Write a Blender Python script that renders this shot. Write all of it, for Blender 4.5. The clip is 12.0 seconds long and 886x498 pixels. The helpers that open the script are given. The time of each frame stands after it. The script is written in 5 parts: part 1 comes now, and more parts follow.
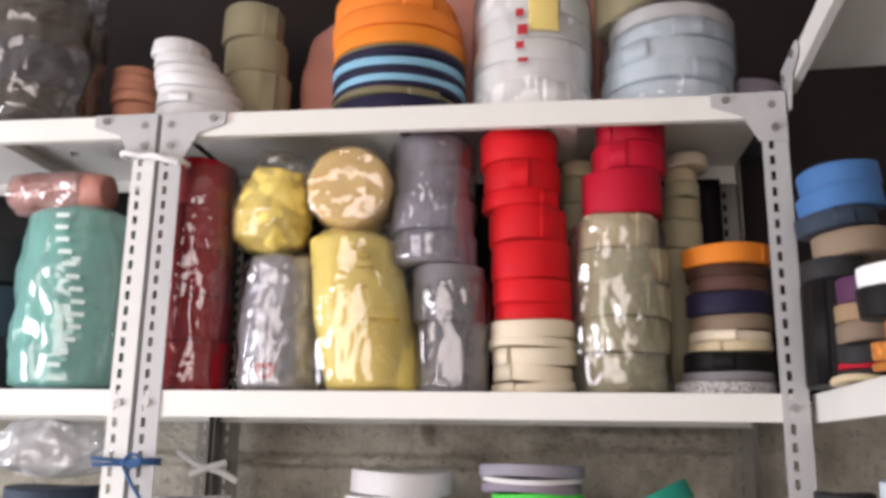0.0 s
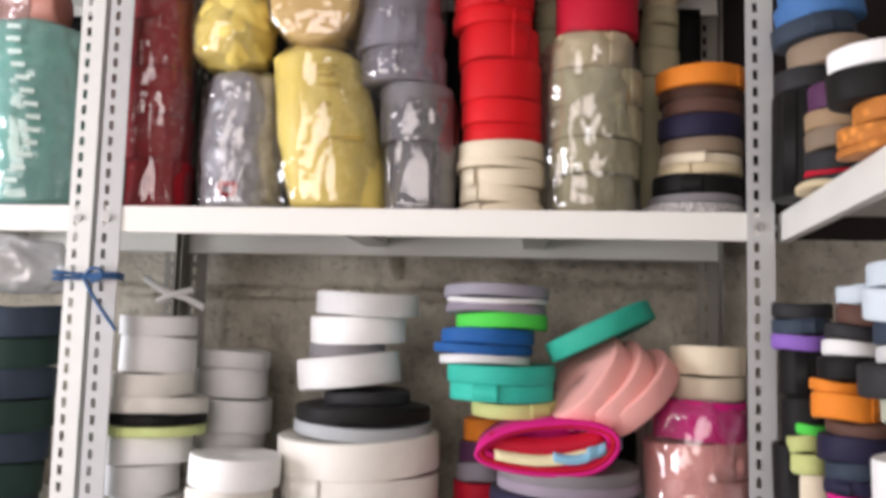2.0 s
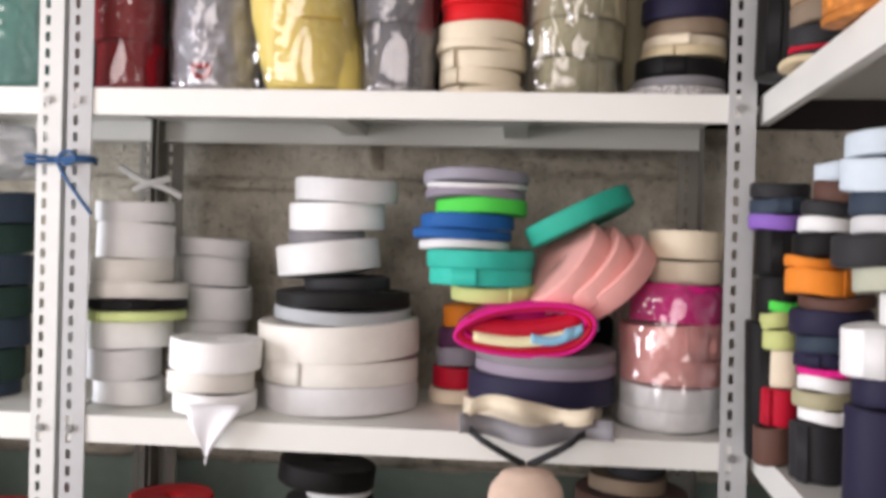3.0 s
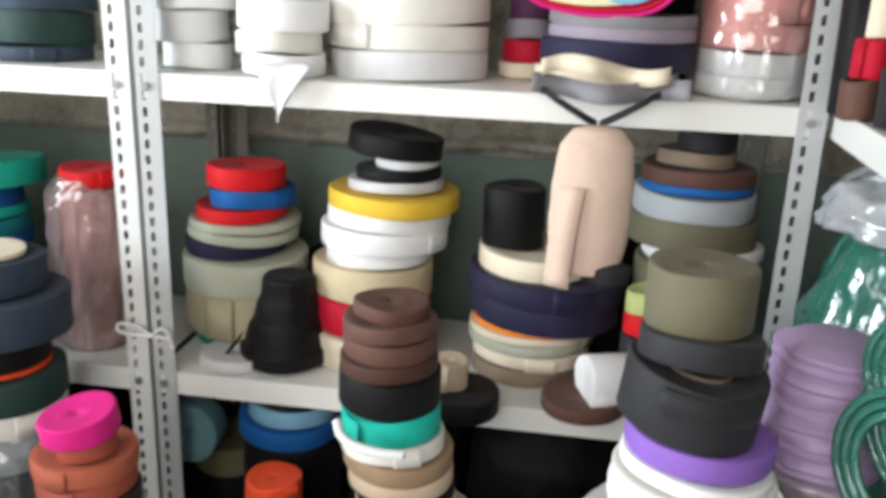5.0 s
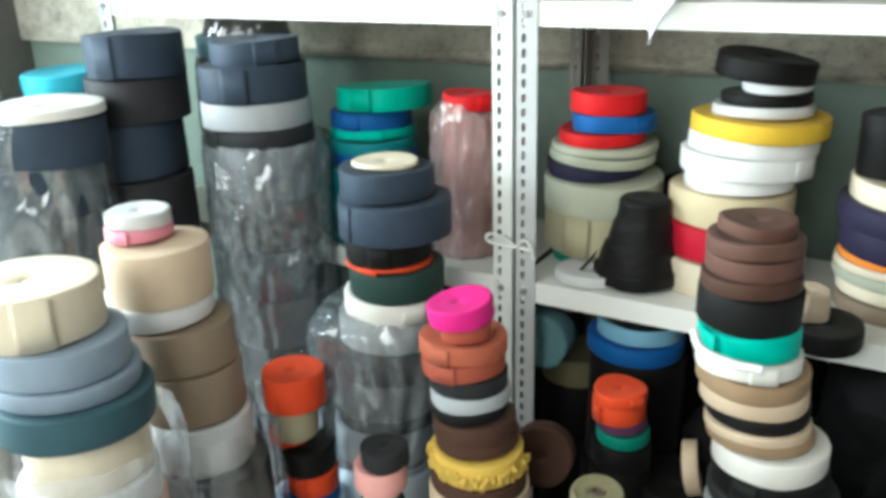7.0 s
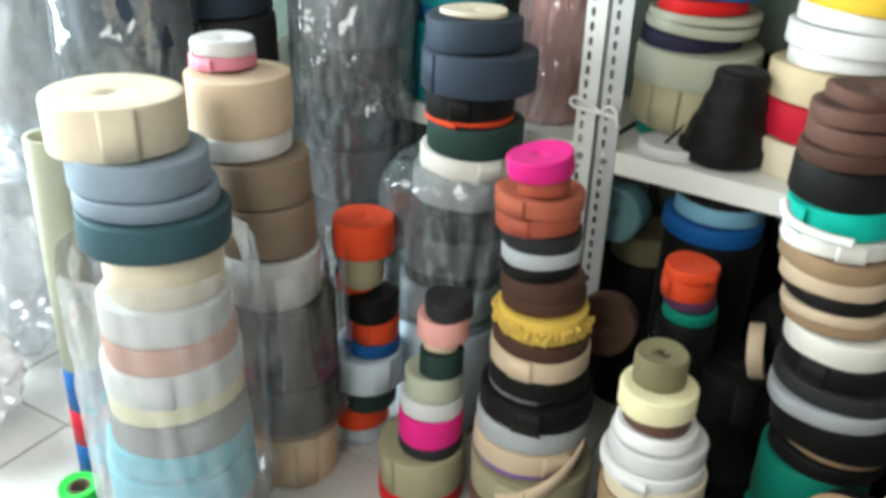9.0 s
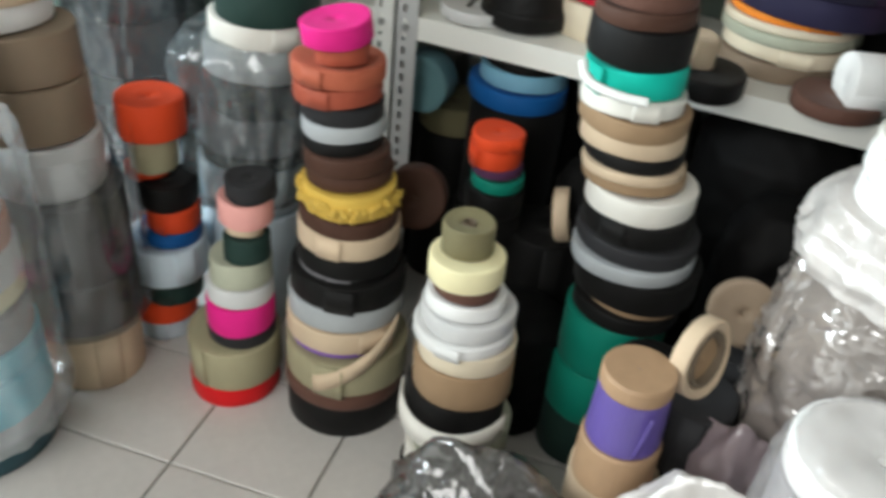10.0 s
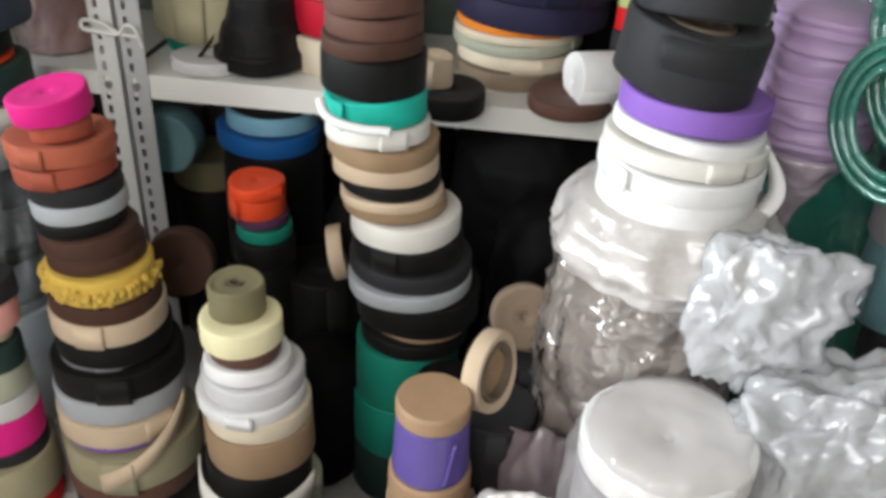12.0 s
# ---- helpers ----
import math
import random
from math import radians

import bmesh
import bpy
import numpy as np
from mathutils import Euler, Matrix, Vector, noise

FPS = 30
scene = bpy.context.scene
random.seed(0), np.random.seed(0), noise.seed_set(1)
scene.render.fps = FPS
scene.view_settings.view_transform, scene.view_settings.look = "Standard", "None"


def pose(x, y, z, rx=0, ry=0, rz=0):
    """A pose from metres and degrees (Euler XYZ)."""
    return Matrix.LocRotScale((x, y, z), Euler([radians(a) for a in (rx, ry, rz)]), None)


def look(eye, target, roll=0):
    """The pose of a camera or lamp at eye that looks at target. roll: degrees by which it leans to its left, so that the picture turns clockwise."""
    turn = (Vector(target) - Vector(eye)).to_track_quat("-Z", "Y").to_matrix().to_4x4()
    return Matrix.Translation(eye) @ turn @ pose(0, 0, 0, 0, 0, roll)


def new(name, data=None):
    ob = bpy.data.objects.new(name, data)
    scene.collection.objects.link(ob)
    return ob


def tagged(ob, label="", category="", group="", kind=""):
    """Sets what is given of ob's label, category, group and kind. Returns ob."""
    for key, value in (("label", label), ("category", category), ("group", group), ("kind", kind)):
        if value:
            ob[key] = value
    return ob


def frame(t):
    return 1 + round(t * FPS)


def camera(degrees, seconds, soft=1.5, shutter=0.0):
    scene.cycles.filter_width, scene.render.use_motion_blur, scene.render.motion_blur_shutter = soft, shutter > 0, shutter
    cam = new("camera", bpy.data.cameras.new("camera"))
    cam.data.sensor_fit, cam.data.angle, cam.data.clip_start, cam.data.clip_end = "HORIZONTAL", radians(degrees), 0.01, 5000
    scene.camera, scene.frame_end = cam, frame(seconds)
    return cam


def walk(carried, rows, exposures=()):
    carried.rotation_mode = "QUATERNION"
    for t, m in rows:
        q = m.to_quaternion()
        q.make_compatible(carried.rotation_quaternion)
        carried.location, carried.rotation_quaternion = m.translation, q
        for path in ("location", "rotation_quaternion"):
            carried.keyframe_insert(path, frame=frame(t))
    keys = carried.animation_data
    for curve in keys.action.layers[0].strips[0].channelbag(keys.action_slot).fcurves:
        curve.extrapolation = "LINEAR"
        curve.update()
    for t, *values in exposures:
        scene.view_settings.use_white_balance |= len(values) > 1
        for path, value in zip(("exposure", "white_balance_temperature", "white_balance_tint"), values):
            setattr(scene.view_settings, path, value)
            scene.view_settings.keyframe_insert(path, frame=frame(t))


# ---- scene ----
cam = camera(55.2, 12.0, soft=3.6, shutter=0.5)
PATH = [
    (0, (0.569, -1.208, 1.436), (0.325, 0.725, 1.887), 0.8),
    (0.5, (0.577, -1.2, 1.419), (0.324, 0.732, 1.871), 0.8),
    (1, (0.581, -1.187, 1.396), (0.342, 0.761, 1.781), 0.9),
    (1.5, (0.58, -1.176, 1.371), (0.362, 0.79, 1.663), 1.4),
    (2, (0.593, -1.166, 1.34), (0.385, 0.814, 1.534), 1.5),
    (2.5, (0.602, -1.158, 1.319), (0.437, 0.833, 1.418), 1.6),
    (4.5, (0.584, -1.156, 1.207), (0.377, 0.785, 0.771), 2.1),
    (5, (0.584, -1.161, 1.173), (0.318, 0.734, 0.59), 2.2),
    (5.5, (0.567, -1.185, 1.174), (0.136, 0.656, 0.523), 0.8),
    (6, (0.572, -1.205, 1.161), (-0.125, 0.556, 0.52), -1.1),
    (6.5, (0.569, -1.223, 1.151), (-0.267, 0.476, 0.505), -1.7),
    (7, (0.556, -1.25, 1.137), (-0.401, 0.367, 0.453), -1.6),
    (9, (0.54, -1.274, 1.064), (-0.482, 0.191, 0.164), 1.9),
    (9.5, (0.539, -1.25, 1.048), (-0.295, 0.231, -0.007), 4.7),
    (10, (0.543, -1.227, 1.036), (-0.038, 0.325, -0.083), 6.0),
    (10.5, (0.546, -1.21, 1.036), (0.139, 0.391, -0.092), 4.6),
    (11, (0.554, -1.197, 1.034), (0.322, 0.461, -0.06), 4.4),
    (11.5, (0.58, -1.18, 1.037), (0.392, 0.501, -0.03), 3.6),
    (12, (0.575, -1.182, 1.04), (0.418, 0.522, 0.005), 3.3),
]
walk(cam, [(t, look(eye, target, roll)) for t, eye, target, roll in PATH],
     exposures=[(0, -0.48, 6800, 25), (2.0, -0.48, 6800, 24), (4.5, -0.19, 6550, 17), (6.5, 0.30, 6100, 1), (9.0, 0.13, 6350, 4), (10.0, 0.04, 6350, 6), (12.0, -0.08, 6500, 12)])

# ---- light: daylight through a wide shop window behind and a window to the side ----
world = bpy.data.worlds.new("sky")
scene.world = world
world.use_nodes = True
wn = world.node_tree
sky = wn.nodes.new("ShaderNodeTexSky")
sky.sky_type, sky.sun_disc, sky.sun_elevation, sky.sun_rotation = "NISHITA", False, radians(40), radians(200)
wn.links.new(sky.outputs[0], wn.nodes["Background"].inputs[0])
wn.nodes["Background"].inputs[1].default_value = 0.06


def area_light(name, eye, target, sx, sy, power, colour):
    d = bpy.data.lights.new(name, "AREA")
    d.shape, d.size, d.size_y, d.energy, d.color = "RECTANGLE", sx, sy, power, colour
    ob = new(name, d)
    ob.matrix_world = look(eye, target)
    return ob


area_light("shopfront_daylight", (-0.25, -2.58, 1.72), (-0.1, 0, 1.55), 2.3, 1.40, 54, (1.0, 0.97, 0.93))
area_light("window_daylight", (-1.86, -1.0, 1.20), (0, -0.9, 1.0), 1.1, 1.1, 100, (0.86, 0.95, 1.0))

# ---- materials ----
COLOURS = {
    "white": "e9e9e7", "ivory": "e2dfd6", "pearl": "d3d3d2", "cream": "dccfb6", "sand": "c9b996", "beige": "cfb99d", "tan": "9f8466",
    "khaki": "a39c7e", "sage": "aeb09c", "olive": "777154", "olive drab": "67624d", "taupe": "8a7865", "cocoa": "5c4036", "brown": "4a3126",
    "burgundy": "9c1420", "crimson": "b8122c", "red": "d0161c", "vermilion": "e04a22", "rust": "aa5a42", "terracotta": "9c4c38",
    "salmon": "c78a70", "orange": "e8862a", "tangerine": "ee8430", "mustard": "d8b452", "yellow": "ecc23c", "lemon": "e3dbb0",
    "pale yellow": "ecd673", "lime": "d5e59a", "pistachio": "b9c07c", "green": "3fd04c", "emerald": "0e7d68", "bottle green": "233a34", "sea green": "14a58d",
    "turquoise": "19b39f", "teal": "157a80", "teal grey": "5b7d82", "aqua": "45b7cd", "sky": "7fb4cc", "ice": "c9d6de", "blue": "14589a", "slate": "313d4b",
    "navy": "221f38", "violet": "8a63b8", "plum": "54304f", "mauve": "8d8490", "lilac grey": "8f8c96", "grey": "7f7d80", "silver": "a8acae",
    "charcoal": "2a2a2c", "black": "0d0c0b", "magenta": "dd1f83", "pink": "e8a79f", "rose": "d9899a", "dusty rose": "b58c86", "speckled white": "cfcdc9",
    "lilac": "b79cc6", "blue grey": "8b9aa8", "deep teal": "35525a", "peach": "e6b9a4", "braided orange": "d98a3f", "cobalt": "3f6ea3",
}


def linear(code):
    vals = [int(code[i:i + 2], 16) / 255 for i in (0, 2, 4)]
    return [v / 12.92 if v <= 0.04045 else ((v + 0.055) / 1.055) ** 2.4 for v in vals] + [1]


def material(name, rough=0.6, metal=0.0):
    m = bpy.data.materials.new(name)
    m.use_nodes = True
    b = m.node_tree.nodes["Principled BSDF"]
    b.inputs["Roughness"].default_value, b.inputs["Metallic"].default_value = rough, metal
    return m, m.node_tree, b


def link(t, a, b):
    t.links.new(a, b)


def coords(t, scale=(1, 1, 1)):
    c = t.nodes.new("ShaderNodeTexCoord")
    mp = t.nodes.new("ShaderNodeMapping")
    mp.inputs["Scale"].default_value = scale
    link(t, c.outputs["Object"], mp.inputs["Vector"])
    return mp.outputs["Vector"]


def noise_tex(t, vec, scale, detail=4, rough=0.55):
    n = t.nodes.new("ShaderNodeTexNoise")
    n.inputs["Scale"].default_value, n.inputs["Detail"].default_value, n.inputs["Roughness"].default_value = scale, detail, rough
    if vec is not None:
        link(t, vec, n.inputs["Vector"])
    return n.outputs["Fac"]


def ramp(t, fac, stops):
    r = t.nodes.new("ShaderNodeValToRGB")
    e = r.color_ramp.elements
    while len(e) < len(stops):
        e.new(0.5)
    for el, (p, c) in zip(e, stops):
        el.position, el.color = p, c if len(c) == 4 else (*c, 1)
    link(t, fac, r.inputs["Fac"])
    return r.outputs["Color"]


def maths(t, op, a, b=None):
    n = t.nodes.new("ShaderNodeMath")
    n.operation = op
    for i, v in enumerate((a, b)):
        if v is None:
            continue
        if isinstance(v, (int, float)):
            n.inputs[i].default_value = v
        else:
            link(t, v, n.inputs[i])
    return n.outputs[0]


def mix(t, fac, a, b, mode="MIX"):
    n = t.nodes.new("ShaderNodeMix")
    n.data_type, n.blend_type = "RGBA", mode
    for s, v in ((n.inputs[0], fac), (n.inputs[6], a), (n.inputs[7], b)):
        if isinstance(v, (int, float)):
            s.default_value = v
        elif isinstance(v, (tuple, list)):
            s.default_value = v if len(v) == 4 else (*v, 1)
        else:
            link(t, v, s)
    return n.outputs[2]


def bump(t, b, height, strength=0.3, distance=0.002):
    n = t.nodes.new("ShaderNodeBump")
    n.inputs["Strength"].default_value, n.inputs["Distance"].default_value = strength, distance
    link(t, height, n.inputs["Height"])
    link(t, n.outputs[0], b.inputs["Normal"])


RIBBON = {}


def ribbon(colour):
    """Woven tape wound into a roll: rings of turns on its faces, a fine weave and handling marks on its rim."""
    if colour in RIBBON:
        return RIBBON[colour]
    m, t, b = material("ribbon " + colour, 0.62)
    base = linear(COLOURS[colour])
    v = coords(t)
    sep = t.nodes.new("ShaderNodeSeparateXYZ")
    link(t, v, sep.inputs[0])
    rad = maths(t, "SQRT", maths(t, "ADD", maths(t, "MULTIPLY", sep.outputs[0], sep.outputs[0]), maths(t, "MULTIPLY", sep.outputs[1], sep.outputs[1])))
    comb = t.nodes.new("ShaderNodeCombineXYZ")
    link(t, rad, comb.inputs[0])
    rings = noise_tex(t, comb.outputs[0], 420, 3, 0.7)
    weave = noise_tex(t, coords(t, (160, 160, 900)), 1.0, 2, 0.6)
    soft = noise_tex(t, v, 22, 4, 0.6)
    info = t.nodes.new("ShaderNodeObjectInfo")
    vary = maths(t, "ADD", maths(t, "MULTIPLY", info.outputs["Random"], 0.16), 0.90)
    tone = maths(t, "ADD", maths(t, "MULTIPLY", maths(t, "ADD", soft, maths(t, "MULTIPLY", rings, 0.9)), 0.26), 0.76)
    col = mix(t, 1.0, base, maths(t, "MULTIPLY", vary, tone), "MULTIPLY")
    if colour == "speckled white":
        col = mix(t, ramp(t, noise_tex(t, v, 420, 2), [(0.48, (0, 0, 0)), (0.56, (1, 1, 1))]), col, (0.12, 0.12, 0.13))
    if colour == "braided orange":
        vo = t.nodes.new("ShaderNodeTexVoronoi")
        vo.inputs["Scale"].default_value = 85
        link(t, v, vo.inputs["Vector"])
        col = mix(t, ramp(t, vo.outputs["Distance"], [(0.15, (0, 0, 0)), (0.5, (0.75, 0.75, 0.75))]), col, (0.36, 0.12, 0.02))
    link(t, col, b.inputs["Base Color"])
    b.inputs["Sheen Weight"].default_value = 0.04
    b.inputs["Specular IOR Level"].default_value = 0.22
    bump(t, b, maths(t, "ADD", maths(t, "ADD", rings, maths(t, "MULTIPLY", weave, 0.4)), maths(t, "MULTIPLY", soft, 1.5)), 0.45, 0.0015)
    RIBBON[colour] = m
    return m


def plain(name, code, rough=0.6, metal=0.0, scale=30, amount=0.25, bumps=0.2):
    m, t, b = material(name, rough, metal)
    base = linear(code)
    v = coords(t)
    n = noise_tex(t, v, scale, 5, 0.6)
    big = noise_tex(t, v, scale / 9, 3)
    tone = maths(t, "ADD", maths(t, "MULTIPLY", maths(t, "ADD", n, big), amount), 1 - amount)
    link(t, mix(t, 1.0, base, tone, "MULTIPLY"), b.inputs["Base Color"])
    link(t, maths(t, "ADD", maths(t, "MULTIPLY", n, 0.2), rough - 0.1), b.inputs["Roughness"])
    bump(t, b, n, bumps, 0.002)
    return m


def film(name, clear, tint="f2f4f5", rough=0.06, crinkle=1.0, gloss=0.11):
    """Thin plastic film: see-through, with glossy creases and a little milkiness."""
    m, t, b = material(name, 0.3)
    v = coords(t)
    n = noise_tex(t, v, 30, 4, 0.6)

    def ridge(vec, scale, weight):
        """Sharp creases with flat stretches between them."""
        return maths(t, "MULTIPLY", maths(t, "ABSOLUTE", maths(t, "SUBTRACT", noise_tex(t, vec, scale, 0.6, 0.4), 0.5)), weight)

    tall = coords(t, (1, 1, 0.4))
    height = maths(t, "ADD", maths(t, "ADD", ridge(tall, 11, 2.4), ridge(tall, 26, 0.9)), ridge(v, 60, 0.16))
    bp = t.nodes.new("ShaderNodeBump")
    bp.inputs["Strength"].default_value, bp.inputs["Distance"].default_value = 0.75, 0.013 * crinkle
    link(t, height, bp.inputs["Height"])
    b.inputs["Base Color"].default_value = linear(tint)
    link(t, bp.outputs[0], b.inputs["Normal"])
    tr = t.nodes.new("ShaderNodeBsdfTransparent")
    tr.inputs[0].default_value = [min(1.0, c * 0.4 + 0.6) for c in linear(tint)[:3]] + [1]
    gl = t.nodes.new("ShaderNodeBsdfGlossy")
    gl.inputs["Roughness"].default_value = rough
    link(t, bp.outputs[0], gl.inputs["Normal"])
    lw = t.nodes.new("ShaderNodeLayerWeight")
    lw.inputs["Blend"].default_value = 0.3
    link(t, bp.outputs[0], lw.inputs["Normal"])
    mg = t.nodes.new("ShaderNodeMixShader")
    link(t, maths(t, "ADD", maths(t, "MULTIPLY", lw.outputs["Fresnel"], 0.30 + gloss), gloss), mg.inputs[0])
    milk = t.nodes.new("ShaderNodeMixShader")
    link(t, maths(t, "ADD", maths(t, "MULTIPLY", maths(t, "SUBTRACT", n, 0.5), 0.5 * (1 - clear)), 1 - clear), milk.inputs[0])
    link(t, tr.outputs[0], milk.inputs[1])
    link(t, b.outputs[0], milk.inputs[2])
    link(t, milk.outputs[0], mg.inputs[1])
    link(t, gl.outputs[0], mg.inputs[2])
    link(t, mg.outputs[0], t.nodes["Material Output"].inputs["Surface"])
    return m


SHELF_WHITE = plain("white enamelled steel", "e3e3dc", 0.38, 0.0, 14, 0.07, 0.05)
POST_GREY = plain("grey enamelled steel", "b4b5b4", 0.42, 0.0, 40, 0.16, 0.1)
POST_WHITE = plain("off-white enamelled steel", "d4d5d0", 0.42, 0.0, 40, 0.14, 0.1)
POST_BACK = plain("darker grey steel", "7d7a72", 0.5, 0.0, 30, 0.3, 0.15)
BOLT = plain("zinc bolt", "9a9a98", 0.35, 0.9, 60, 0.2, 0.1)
CARD = plain("grey cardboard", "6f6252", 0.85, 0.0, 60, 0.2, 0.3)
CLEAR = film("clear film", 0.98)
MILKY = film("milky film", 0.62, "f2f5f8", 0.10)
CRUMPLED = film("crumpled clear film", 0.60, "f8fafc", 0.09, 1.9, 0.09)
FOLDED = film("soft folded film", 0.36, "efe9e4", 0.28, 0.8)
CLOUDY = film("cloudy film", 0.42, "eeecea", 0.14)
ROSE_FILM = film("pink film", 0.70, "e6c8c4", 0.10, 1.8)
GREY_FILM = film("grey film", 0.78, "b4bfc2", 0.12, 1.5)
SMOKE = film("dark smoky film", 0.6, "625f5c", 0.14, 1.6)
TEAL_FILM = film("sea-green film", 0.4, "8fd0c5", 0.14)
GREEN_FILM = film("green film", 0.45, "2f8470", 0.14, 1.4, 0.07)
CORD_WHITE = plain("white cotton cord", "dcdcd8", 0.8, 0, 120, 0.2, 0.4)
CORD_BLUE = plain("blue twine", "1d4f7d", 0.7, 0, 120, 0.3, 0.4)
SILVER_CLOTH = plain("silver grey packing film", "a7a6ab", 0.32, 0.15, 26, 0.3, 0.6)
YELLOW_PACK = plain("yellow wrapped ribbon", "f0d876", 0.4, 0, 20, 0.1, 0.4)
AMBER_PACK = plain("pale amber wrapped ribbon", "e6c37d", 0.42, 0, 20, 0.14, 0.4)
BEIGE_CLOTH = plain("beige elastic cloth", "cdb3a0", 0.85, 0, 80, 0.15, 0.4)
CHARCOAL_CLOTH = plain("charcoal cloth", "1c1b1b", 0.85, 0, 80, 0.25, 0.4)
WHITE_CLOTH = plain("white cloth", "e6e6e8", 0.8, 0, 60, 0.1, 0.4)
# near black with little specular: shade put into the colour of added fillers
SHADE_BLACK = plain("near-black shade filler", "0b0a0a", 0.72, 0, 20, 0.4, 0.6)
SHADE_BLACK.node_tree.nodes["Principled BSDF"].inputs["Specular IOR Level"].default_value = 0.18
LILAC_PACK = plain("lilac wrapped tape", "b99fc4", 0.45, 0, 30, 0.3, 0.6)
PINK_WRAP = plain("salmon pink wrapping", "bf8273", 0.55, 0, 12, 0.35, 0.5)
WOOD = plain("turned wood", "a68768", 0.55, 0, 50, 0.3, 0.3)
PURPLE = plain("purple plastic tape", "5f4f96", 0.35, 0, 60, 0.15, 0.15)
INK_RED = plain("red ink", "b3232c", 0.6, 0, 40, 0.1, 0.05)
INK_WHITE = plain("white ink", "d9efe9", 0.6, 0, 40, 0.1, 0.05)
INK_GREY = plain("faded ink", "c9a845", 0.6, 0, 40, 0.1, 0.05)
PAPER_YELLOW = plain("yellow paper", "e6cf7c", 0.7, 0, 40, 0.1, 0.05)


def concrete():
    m, t, b = material("raw concrete", 0.92)
    v = coords(t)
    big, mid, fine = noise_tex(t, v, 3, 4), noise_tex(t, v, 14, 6, 0.65), noise_tex(t, v, 70, 5, 0.7)
    col = ramp(t, maths(t, "ADD", maths(t, "MULTIPLY", big, 0.5), maths(t, "MULTIPLY", mid, 0.5)),
               [(0.34, (0.24, 0.215, 0.17)), (0.5, (0.50, 0.465, 0.375)), (0.66, (0.74, 0.70, 0.585))])
    pits = ramp(t, fine, [(0.3, (0.45, 0.45, 0.45)), (0.46, (1, 1, 1))])
    link(t, mix(t, 1.0, col, pits, "MULTIPLY"), b.inputs["Base Color"])
    bump(t, b, maths(t, "ADD", maths(t, "MULTIPLY", mid, 2.0), fine), 0.9, 0.01)
    return m


def painted_wall(name, code):
    m, t, b = material(name, 0.75)
    v = coords(t)
    big, mid = noise_tex(t, v, 2.5, 5, 0.6), noise_tex(t, v, 30, 5, 0.6)
    base = linear(code)
    tone = maths(t, "ADD", maths(t, "MULTIPLY", maths(t, "ADD", big, mid), 0.35), 0.65)
    link(t, mix(t, 1.0, base, tone, "MULTIPLY"), b.inputs["Base Color"])
    bump(t, b, mid, 0.35, 0.004)
    return m


def tile_material():
    m, t, b = material("pale glazed floor tile", 0.28)
    v = coords(t)
    info = t.nodes.new("ShaderNodeObjectInfo")
    n, d = noise_tex(t, v, 60, 5, 0.6), noise_tex(t, v, 9, 5, 0.65)
    tone = maths(t, "ADD", maths(t, "MULTIPLY", maths(t, "ADD", n, maths(t, "MULTIPLY", d, 1.4)), 0.17), maths(t, "ADD", 0.76, maths(t, "MULTIPLY", info.outputs["Random"], 0.06)))
    link(t, mix(t, 1.0, linear("cbc7c2"), tone, "MULTIPLY"), b.inputs["Base Color"])
    link(t, maths(t, "ADD", maths(t, "MULTIPLY", d, 0.3), 0.2), b.inputs["Roughness"])
    bump(t, b, n, 0.08, 0.001)
    return m


CONCRETE = concrete()
DARK_WALL = painted_wall("dark reddish brown board", "190d0a")
GREEN_WALL = painted_wall("grey-green painted plaster", "76857a")
WHITEWASH = painted_wall("grey ceiling paint", "9f9d97")
PLASTER = painted_wall("pale plaster", "65635e")
TILE = tile_material()
GROUT = plain("grey grout", "77736d", 0.9, 0, 60, 0.2, 0.3)


# ---- mesh helpers ----
def mesh_object(name, verts, faces, mat, parent=None, smooth=True, label="", world_m=None):
    me = bpy.data.meshes.new(name)
    me.from_pydata(verts, [], faces)
    me.polygons.foreach_set("use_smooth", [smooth] * len(me.polygons))
    me.materials.append(mat)
    me.update()
    ob = new(name, me)
    if parent is not None:
        ob.parent = parent
    if world_m is not None:
        ob.matrix_basis = world_m
    if label:
        tagged(ob, label)
    return ob


def part(name, bm, mat, parent, label="", smooth=False):
    bmesh.ops.recalc_face_normals(bm, faces=bm.faces)
    me = bpy.data.meshes.new(name)
    bm.to_mesh(me)
    bm.free()
    me.polygons.foreach_set("use_smooth", [smooth] * len(me.polygons))
    me.materials.append(mat)
    ob = new(name, me)
    ob.parent = parent
    if label:
        tagged(ob, label)
    return ob


def add_box(bm, x0, x1, y0, y1, z0, z1):
    vs = [bm.verts.new((x, y, z)) for z in (z0, z1) for y in (y0, y1) for x in (x0, x1)]
    for q in ((0, 2, 3, 1), (4, 5, 7, 6), (0, 1, 5, 4), (1, 3, 7, 5), (3, 2, 6, 7), (2, 0, 4, 6)):
        bm.faces.new([vs[i] for i in q])


def box_bm(x0, x1, y0, y1, z0, z1, bevel=0.0):
    bm = bmesh.new()
    add_box(bm, x0, x1, y0, y1, z0, z1)
    if bevel:
        bmesh.ops.bevel(bm, geom=bm.edges[:], offset=bevel, segments=2, affect="EDGES", profile=0.5)
    return bm


def empty(name, m, label, category, group="", kind=""):
    ob = new(name)
    ob.empty_display_size = 0.02
    ob.matrix_basis = m
    return tagged(ob, label, category, group, kind)


